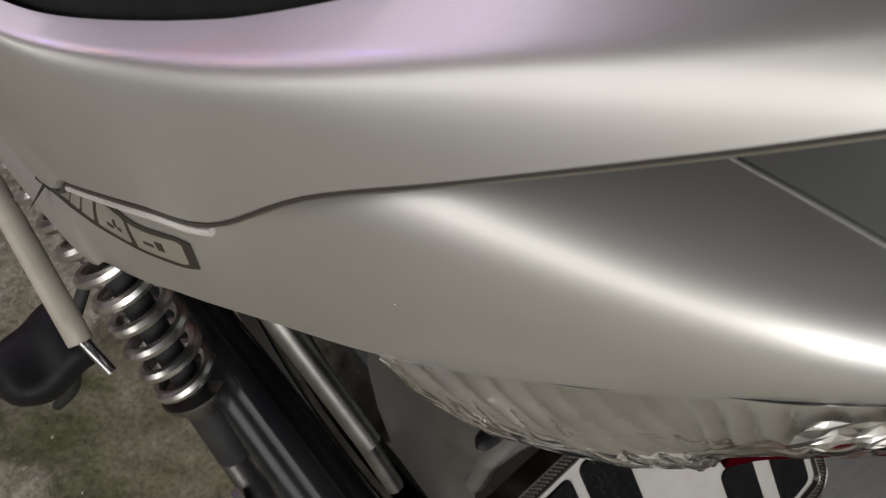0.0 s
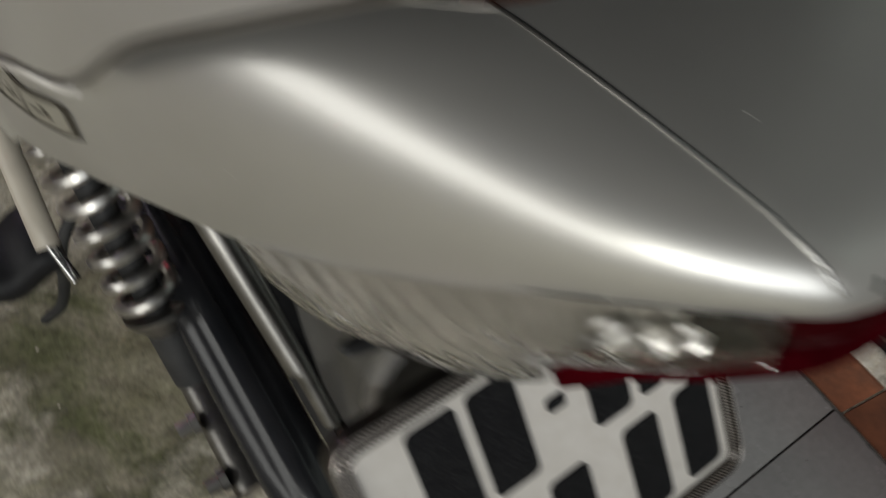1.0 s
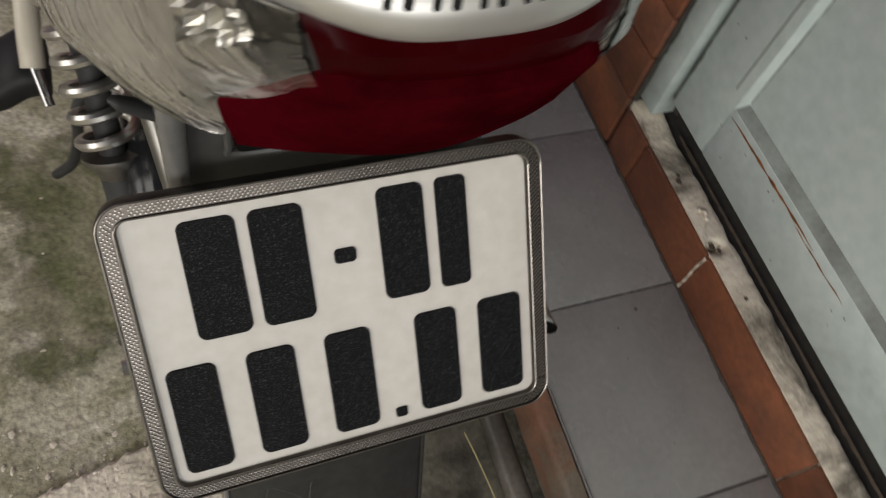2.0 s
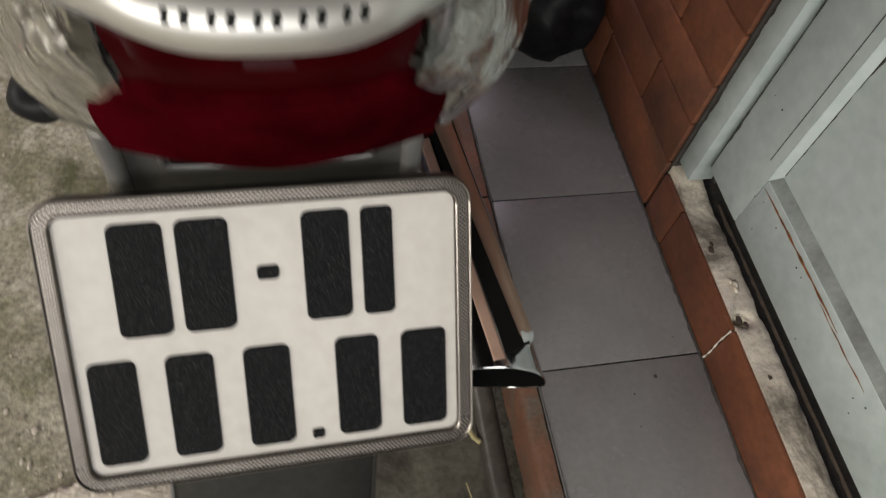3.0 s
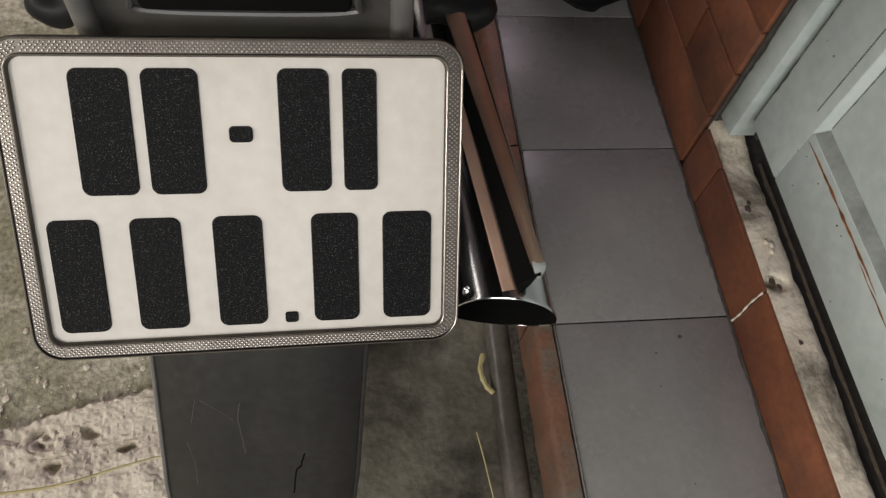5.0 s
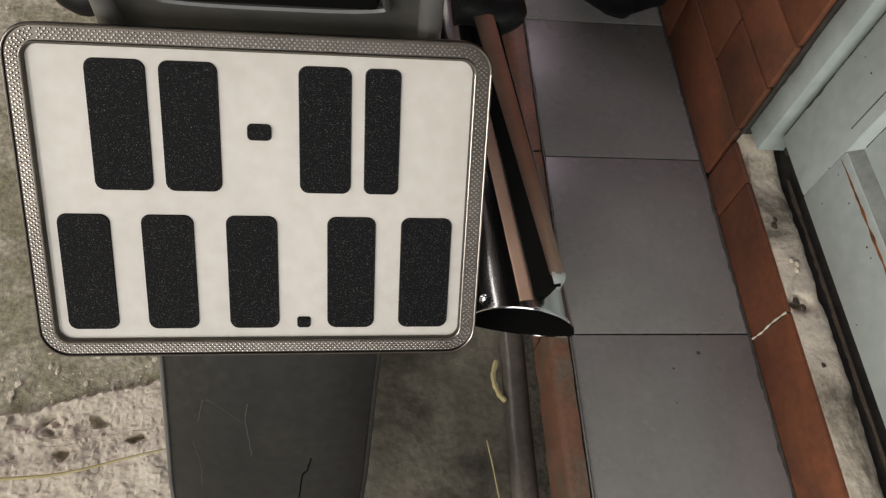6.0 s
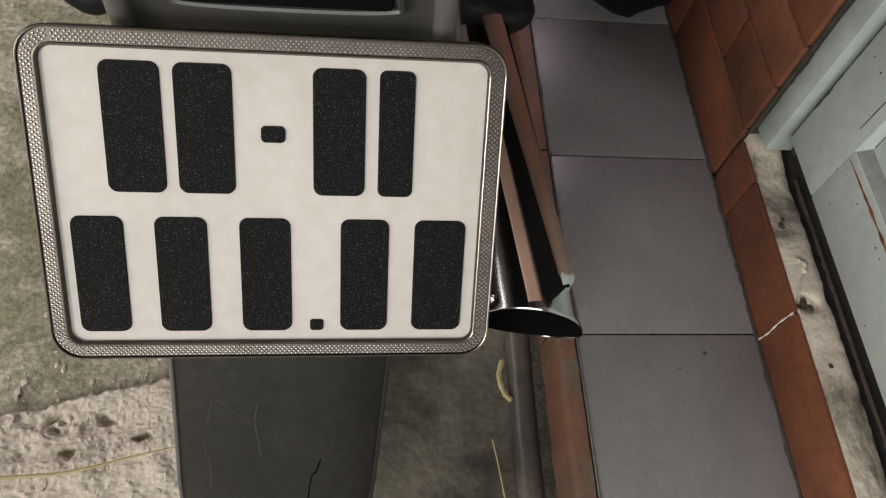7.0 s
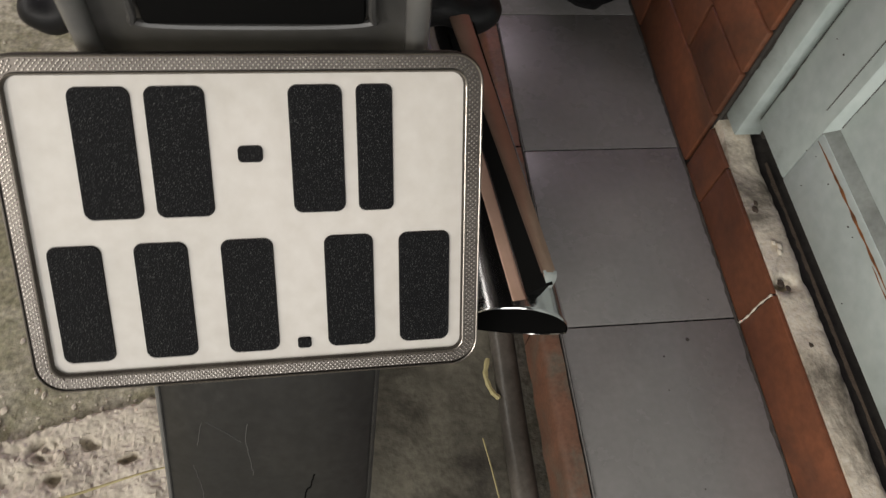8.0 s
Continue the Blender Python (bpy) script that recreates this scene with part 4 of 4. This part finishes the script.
def heat_shield():
    """A narrow strip over the muffler with its outer flank turned down."""
    rows = []
    for i in range(34):
        h = 0.010 + 0.43 * i / 33
        left, fold = 75 + 72 * h, 65 + 52 * h
        row = [round_muffler(0.0685, left + 0.5, h), round_muffler(0.0705, left, h)]
        row += [round_muffler(0.0712, left + (fold - left) * k / 4, h) for k in range(1, 4)]
        row += [round_muffler(0.0706, fold - 0.3, h), round_muffler(0.066, fold - 3.2, h), round_muffler(0.060, fold - 4.5, h)]
        rows.append(row)
    return thicken(sheet(rows), 0.0014)


def shield_tip():
    """The bright rounded end of the shield, bent down."""
    rows = []
    for i in range(9):
        u = i / 8
        h = 0.0115 - 0.0125 * u
        left, fold = 75.8 - 6 * u ** 3, 64.6 + 2.0 * u ** 3
        drop = 0.009 * u ** 2
        rows.append([round_muffler(0.0712 - drop, left + (fold - left) * k / 5, h) for k in range(6)] + [round_muffler(0.066 - 0.6 * drop, fold - 3.0 * (1 - u ** 4), h)])
    return thicken(sheet(rows), 0.0014)


def shield_bracket():
    rows = []
    for i in range(15):
        h = 0.0 + 0.42 * i / 14
        left = 84.5 + 42 * h
        round_end = 0.6 if i == 0 else 1.0
        ring = [(0.0462, left - 30 * round_end), (0.066, left - 22 * round_end), (0.0672, left - 16), (0.066, left - 11), (0.056, left - 6), (0.0495, left - 2), (0.0482, left - 0.5), (0.0462, left)]
        rows.append([round_muffler(r, a, h) for r, a in ring])
    bm = sheet(rows, closed=True)
    bm.verts.ensure_lookup_table()
    bm.faces.new(bm.verts[:8][::-1])
    return bm


def reflection_band():
    """A brown band along the top of the muffler's skin, painted as a reflection."""
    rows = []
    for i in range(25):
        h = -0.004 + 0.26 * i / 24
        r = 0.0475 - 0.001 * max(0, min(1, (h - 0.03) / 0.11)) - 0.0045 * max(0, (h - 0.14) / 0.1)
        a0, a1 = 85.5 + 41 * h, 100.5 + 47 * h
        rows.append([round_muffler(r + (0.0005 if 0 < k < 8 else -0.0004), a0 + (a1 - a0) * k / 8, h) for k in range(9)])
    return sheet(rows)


part("reflection_band", reflection_band(), "tinted", muffler, "copper-brown band painted as a reflection in the chrome")
part("shield_bracket", shield_bracket(), "soot_and_shade", muffler, "black heat-proof bracket under the shield")
shield = part("heat_shield", heat_shield(), "heat", muffler, "chrome heat shield with a brown reflection in its colour")
part("shield_tip", shield_tip(), "chrome", shield, "bright bent chrome end of the shield")


def seat():
    rows = []
    mid = Vector((XC, 0.17, 0.862))
    for q in ridge[::2]:
        t0 = cover_top(q)
        d = band(abs(q.x - XC))
        r = [inward(t0, d - 0.003) + Vector((0, 0, -0.014)), inward(t0, d + 0.003) + Vector((0, 0, -0.004)), inward(t0, d + 0.007) + Vector((0, 0, 0.010)), inward(t0, d + 0.018) + Vector((0, 0, 0.026))]
        for k in range(1, 6):
            q = r[3].lerp(Vector((mid.x, max(mid.y, r[3].y), mid.z)), k / 5)
            q.z = r[3].z + (mid.z - r[3].z) * (1 - (1 - k / 5) ** 2)
            r.append(q)
        rows.append(r)
    return sheet(rows)


mpart("seat", seat(), "seat", "black vinyl seat")


def rubber(x0, x1):
    """A folded footrest's rubber: a wing with a rounded, drooping outer end."""
    rows = []
    for i in range(17):
        u = i / 16
        x = x0 + (x1 - x0) * u
        full = math.sqrt(max(0.02, 1 - max(0, (u - 0.55) / 0.45) ** 2))
        y, z = 0.222 - 0.006 * u, 0.368 - 0.012 * u * u + 0.004 * math.sin(u * 9)
        rows.append([(x, y + 0.036 * full * math.copysign(abs(math.cos(a)) ** 0.7, math.cos(a)), z + 0.020 * full * math.copysign(abs(math.sin(a)) ** 0.8, math.sin(a))) for a in (2 * math.pi * k / 20 for k in range(20))])
    bm = sheet(rows, closed=True)
    bm.verts.ensure_lookup_table()
    bm.faces.new(bm.verts[:20][::-1])
    bm.faces.new(bm.verts[-20:])
    return bm


foot = mpart("footrest_bar", tube(curve([(-0.755, 0.44, 0.50), (-0.76, 0.335, 0.45), (-0.7685, 0.226, 0.407), (-0.772, 0.198, 0.386)], 16), 0.0105), "cream", "cream painted footrest hanger")
part("footrest_pin", tube([(-0.772, 0.205, 0.393), (-0.766, 0.17, 0.366)], 0.0048), "chrome", foot)
part("footrest_rubber", rubber(-0.766, -0.846), "seat", foot, "black rubber footrest")
peg = mpart("footrest_arm", tube(curve([(-0.47, 0.36, 0.44), (-0.455, 0.28, 0.40), (-0.44, 0.225, 0.37)], 12), 0.011), "steel", "dull steel footrest arm")
part("footrest_rubber", rubber(-0.452, -0.374), "seat", peg, "black rubber footrest")
mpart("side_stand", tube(curve([(-0.72, 0.44, 0.17), (-0.79, 0.41, 0.10), (-0.815, 0.43, 0.0), (-0.84, 0.44, -0.07), (-0.875, 0.46, -0.12)], 16), 0.008), "black", "dark steel side stand resting on the ground")

# the front half, which shades the step
def pod(sections, power=2.6, n=28):
    """A closed body through sections of (y, centre x, half width, bottom, top)."""
    rows = []
    for y, x, w, z0, z1 in sections:
        ring = []
        for k in range(n):
            a = 2 * math.pi * k / n
            c, d = math.cos(a), math.sin(a)
            ring.append((x + w * math.copysign(abs(c) ** (2 / power), c), y, (z0 + z1) / 2 + (z1 - z0) / 2 * math.copysign(abs(d) ** (2 / power), d)))
        rows.append(ring)
    bm = sheet(rows, closed=True)
    bm.verts.ensure_lookup_table()
    bm.faces.new(bm.verts[:n][::-1])
    bm.faces.new(bm.verts[-n:])
    return bm


mpart("seat_cushion", pod([(0.30, XC, 0.11, 0.80, 0.86), (0.34, XC, 0.125, 0.79, 0.875), (0.48, XC, 0.12, 0.77, 0.85), (0.62, XC, 0.09, 0.76, 0.83), (0.66, XC, 0.07, 0.77, 0.815)]), "seat", "black vinyl front seat cushion")
mpart("fuel_tank", pod([(0.62, XC, 0.06, 0.72, 0.82), (0.68, XC, 0.11, 0.70, 0.90), (0.82, XC, 0.145, 0.70, 0.96), (0.96, XC, 0.13, 0.74, 0.96), (1.05, XC, 0.06, 0.80, 0.92)]), "silver", "silver painted fuel tank")
for s in (-1, 1):
    mpart("side_panel", pod([(0.28, XC + s * 0.165, 0.02, 0.60, 0.78), (0.36, XC + s * 0.16, 0.025, 0.50, 0.78), (0.52, XC + s * 0.13, 0.025, 0.48, 0.76), (0.64, XC + s * 0.10, 0.015, 0.54, 0.74)]), "silver", "silver painted side panel")
    mpart("fork_tube", tube([(XC + s * 0.09, 1.36, 0.16), (XC + s * 0.09, 1.10, 0.92)], [0.025, 0.018]), "steel")
engine = mpart("engine", pod([(0.42, XC, 0.09, 0.14, 0.34), (0.48, XC, 0.13, 0.10, 0.42), (0.72, XC, 0.14, 0.08, 0.46), (0.84, XC, 0.11, 0.12, 0.50), (0.92, XC, 0.07, 0.22, 0.60)], 4.0), "steel", "dull grey cast engine")
for k in range(7):
    part("cooling_fin", block(XC - 0.095, XC + 0.095, 0.72, 0.9, 0.50 + 0.022 * k, 0.506 + 0.022 * k, 0.002), "steel", engine)
front = mpart("front_wheel", lathe([(0.205, -0.012), (0.215, -0.016), (0.225, -0.02), (0.205, -0.012)], (XC, 1.36, 0.16)), "steel")
part("tyre", lathe(prof, (XC, 1.36, 0.16)), "black", front, "black rubber tyre")
mpart("handlebar", tube(curve([(XC - 0.36, 0.86, 1.02), (XC - 0.24, 0.98, 1.04), (XC - 0.08, 1.06, 0.98), (XC + 0.08, 1.06, 0.98), (XC + 0.24, 0.98, 1.04), (XC + 0.36, 0.86, 1.02)], 40), 0.012), "black", "black handlebar")
mpart("headlamp", lathe([(0.02, -0.1), (0.06, -0.07), (0.085, 0.0), (0.085, 0.02), (0.0001, 0.03)], (XC, 1.16, 0.9), (0, 1, 0), 24), "silver", "silver headlamp shell")

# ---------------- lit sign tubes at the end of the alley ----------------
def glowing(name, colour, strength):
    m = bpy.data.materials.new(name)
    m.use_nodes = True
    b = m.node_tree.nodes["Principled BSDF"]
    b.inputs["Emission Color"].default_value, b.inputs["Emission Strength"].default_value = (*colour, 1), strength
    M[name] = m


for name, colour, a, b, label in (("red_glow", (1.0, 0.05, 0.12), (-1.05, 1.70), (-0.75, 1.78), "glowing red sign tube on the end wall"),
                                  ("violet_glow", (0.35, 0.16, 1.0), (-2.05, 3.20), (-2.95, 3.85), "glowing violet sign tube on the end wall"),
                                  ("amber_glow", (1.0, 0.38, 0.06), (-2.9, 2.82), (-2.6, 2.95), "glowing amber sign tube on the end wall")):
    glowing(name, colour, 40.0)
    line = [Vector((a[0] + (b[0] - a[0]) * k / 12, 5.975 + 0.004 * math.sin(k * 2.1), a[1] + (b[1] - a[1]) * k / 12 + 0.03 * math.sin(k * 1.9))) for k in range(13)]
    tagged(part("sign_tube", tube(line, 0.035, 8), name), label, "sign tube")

# ---------------- loose things ----------------
def black_bag():
    bm = bmesh.new()
    bmesh.ops.create_icosphere(bm, subdivisions=4, radius=1)
    for v in bm.verts:
        n = noise.noise(v.co * 2.2) * 0.18 + noise.noise(v.co * 6) * 0.06
        v.co = Vector((v.co.x * 0.115, v.co.y * 0.14, max(v.co.z, -0.75) * 0.12)) * (1 + n)
        v.co += Vector((-0.085, 0.72, 0.088))
    return bm


tagged(part("black_bag", black_bag(), "seat"), "crumpled black plastic bag lying on the tiles", "bag")


def mortar_patch():
    """A spilled slab of mortar with a broken edge."""
    bm, n = bmesh.new(), 230
    vs = []
    for j in range(n + 1):
        row = []
        for i in range(n + 1):
            x, y = -1.12 + 0.50 * i / n, -0.50 + 0.50 * j / n
            border = -0.029 + 0.25 * (x + 0.9) + 0.010 * noise.noise((x * 24, 0, 1)) + 0.006 * noise.noise((x * 70, 0, 2))
            inside = smoothstep(0.0, 0.012, border - y) * smoothstep(-1.10, -1.06 + 0.03 * noise.noise((y * 12, 3, 0)), x)
            h = 0.016 + 0.007 * noise.noise((x * 14, y * 14, 5)) + 0.004 * noise.noise((x * 45, y * 45, 6)) + 0.0035 * noise.noise((x * 110, y * 110, 7)) * (0.6 + noise.noise((x * 8, y * 8, 2))) + 0.0025 * noise.noise((x * 260, y * 260, 3))
            pit = smoothstep(0.25, 0.45, noise.noise((x * 19 + 3, y * 19, 8))) * (0.6 + 0.8 * noise.noise((x * 90, y * 90, 4)))
            wx, wy = x + 0.012 * noise.noise((x * 55, y * 55, 11)), y + 0.012 * noise.noise((x * 55, y * 55, 17))
            pit = max([pit] + [1.3 * math.exp(-(((wx - px) / 0.011) ** 2 + ((wy - py) / 0.008) ** 2) ** 3) for px, py in ((-0.89, -0.076), (-0.836, -0.099), (-0.93, -0.12))])
            row.append(bm.verts.new((x, y, ground_height(x, y) + inside * max(0.003, h - 0.013 * pit) - 0.006 * (1 - inside))))
        vs.append(row)
    for j in range(n):
        for i in range(n):
            bm.faces.new((vs[j][i], vs[j][i + 1], vs[j + 1][i + 1], vs[j + 1][i]))
    return bm


slab = tagged(part("mortar_patch", mortar_patch(), "mortar"), "pale broken slab of spilled mortar on the ground", "mortar patch")

MORTAR = BVHTree.FromBMesh(mortar_patch())
for k in range(26):
    rng = random.Random(90 + k)
    x, y, r = rng.uniform(-1.02, -0.74), rng.uniform(-0.30, -0.05), rng.choice((0.003, 0.004, 0.006, 0.008))
    at = MORTAR.ray_cast(Vector((x, y, 0.1)), Vector((0, 0, -1)))[0]
    bm = bmesh.new()
    bmesh.ops.create_icosphere(bm, subdivisions=2, radius=r)
    turn = Matrix.Rotation(rng.uniform(0, 3.1), 3, "Z")
    for v in bm.verts:
        c = v.co * (1 + 0.7 * noise.noise(v.co * 160 + Vector((k * 7.1, 0, 0))))
        v.co = at + turn @ Vector((c.x * 1.5, c.y, c.z * 0.35))
    part("mortar_chip", bm, "mortar", slab, smooth=False)

tagged(part("conduit_pipe", tube([(-0.320 + 0.0015 * math.sin(k * 1.3), -1.0 + 0.1 * k, -0.100) for k in range(36)], 0.0185, 16), "pipe"), "dusty grey conduit pipe lying along the step", "pipe")
tagged(part("straw_bit", tube(curve([(-0.346, -0.002, -0.094), (-0.353, -0.027, -0.092), (-0.348, -0.052, -0.089), (-0.339, -0.064, -0.087)], 14), [0.0032 + 0.0014 * math.sin(k * 1.1) ** 2 for k in range(15)], 6), "straw"), "short dry yellow straw on the ground", "straw")
tagged(part("dry_straw", tube(curve([(-1.07, -0.156, -0.094), (-0.99, -0.154, -0.092), (-0.91, -0.149, -0.090), (-0.831, -0.13, -0.090), (-0.797, -0.122, -0.092), (-0.76, -0.116, -0.094)], 20), [0.0028 - 0.0001 * k for k in range(21)], 5), "straw"), "long dry straw blade lying across the mortar", "straw")
tagged(part("dry_stalk", tube(curve([(-0.368, -0.115, -0.098), (-0.362, -0.16, -0.095), (-0.352, -0.24, -0.098)], 14), 0.0012, 5), "straw"), "thin dry stalk beside the conduit pipe", "straw")


def crumbs():
    """Small broken bits of mortar strewn over the ground."""
    bm = bmesh.new()
    rng = random.Random(5)
    for k in range(240):
        if k < 170:
            x, y = rng.uniform(-1.15, -0.66), rng.gauss(-0.02, 0.06)
        else:
            x, y = rng.uniform(-1.3, -0.7), rng.uniform(-0.1, 0.75)
        r = rng.choice((0.0012, 0.0016, 0.0022, 0.003, 0.0042))
        at = Vector((x, y, ground_height(x, y) + r * 0.3))
        made = bmesh.ops.create_icosphere(bm, subdivisions=1, radius=r)["verts"]
        sx, sy = rng.uniform(0.7, 1.5), rng.uniform(0.7, 1.5)
        for v in made:
            c = v.co * (1 + 0.5 * noise.noise(v.co * 400 + Vector((k, 0, 0))))
            v.co = at + Vector((c.x * sx, c.y * sy, c.z * 0.6))
    return bm


tagged(part("mortar_crumbs", crumbs(), "mortar", smooth=False), "loose crumbs of pale mortar strewn over the ground", "rubble", kind="stuff")

for k in range(11):
    rng = random.Random(40 + k)
    x, y, r = rng.uniform(-0.25, -0.01), rng.uniform(-0.35, 0.6), rng.choice((0.0006, 0.0008, 0.0012))
    if k < 2:
        x, y, r = ((-0.085, -0.028, 0.003), (-0.125, -0.05, 0.0016))[k]
    ob = part("dirt_speck", lathe([(0.0001, 0.0007), (r * 0.7, 0.0006), (r, 0.0002)], (x, y, 0.0), (0, 0, 1), 7), "speck", step)


def soil_strip():
    """Damp dirt gathered between the wheel and the step, thinning out to a ragged edge, its colour darkened for shade.
    """
    rows = []
    for j in range(121):
        y = -0.9 + 1.9 * j / 120
        left = -0.56 + 0.05 * noise.noise((y * 5, 0, 3)) + 0.02 * noise.noise((y * 21, 0, 4))
        row = []
        for i in range(25):
            u = i / 24
            x = left + (-0.301 - left) * u
            h = 0.004 * smoothstep(0, 0.2, u) + 0.006 * u + 0.003 * noise.noise((x * 40, y * 40, 1)) + 0.002 * noise.noise((x * 120, y * 120, 2))
            row.append((x, y, ground_height(x, y) + (h if i else -0.004)))
        rows.append(row)
    return sheet(rows)


tagged(part("soil_strip", soil_strip(), "soil"), "damp soil along the tiled step, darkened for the motorcycle's shade", "soil", kind="structure")


def moss_patch():
    """A darker mossy stretch of the concrete beside the front of the motorcycle."""
    bm, n, m = bmesh.new(), 60, 70
    vs = []
    for j in range(m + 1):
        row = []
        for i in range(n + 1):
            u, v = i / n, j / m
            left = -1.03 + 0.05 * noise.noise((v * 5, 0, 5)) + 0.02 * noise.noise((v * 22, 0, 6))
            x = left + (-0.57 - left) * u
            start = 0.05 + 0.06 * noise.noise((x * 6, 0, 7)) + 0.025 * noise.noise((x * 25, 0, 8))
            y = start + (0.60 + 0.05 * noise.noise((x * 8, 0, 9)) - start) * v
            lift = 0.0025 + 0.002 * noise.noise((x * 30, y * 30, 4)) - (0.008 if i in (0, n) or j in (0, m) else 0.0)
            row.append(bm.verts.new((x, y, ground_height(x, y) + lift)))
        vs.append(row)
    for j in range(m):
        for i in range(n):
            bm.faces.new((vs[j][i], vs[j][i + 1], vs[j + 1][i + 1], vs[j + 1][i]))
    return bm


tagged(part("moss_patch", moss_patch(), "moss"), "olive green mossy stretch of damp concrete ground", "moss", kind="structure")
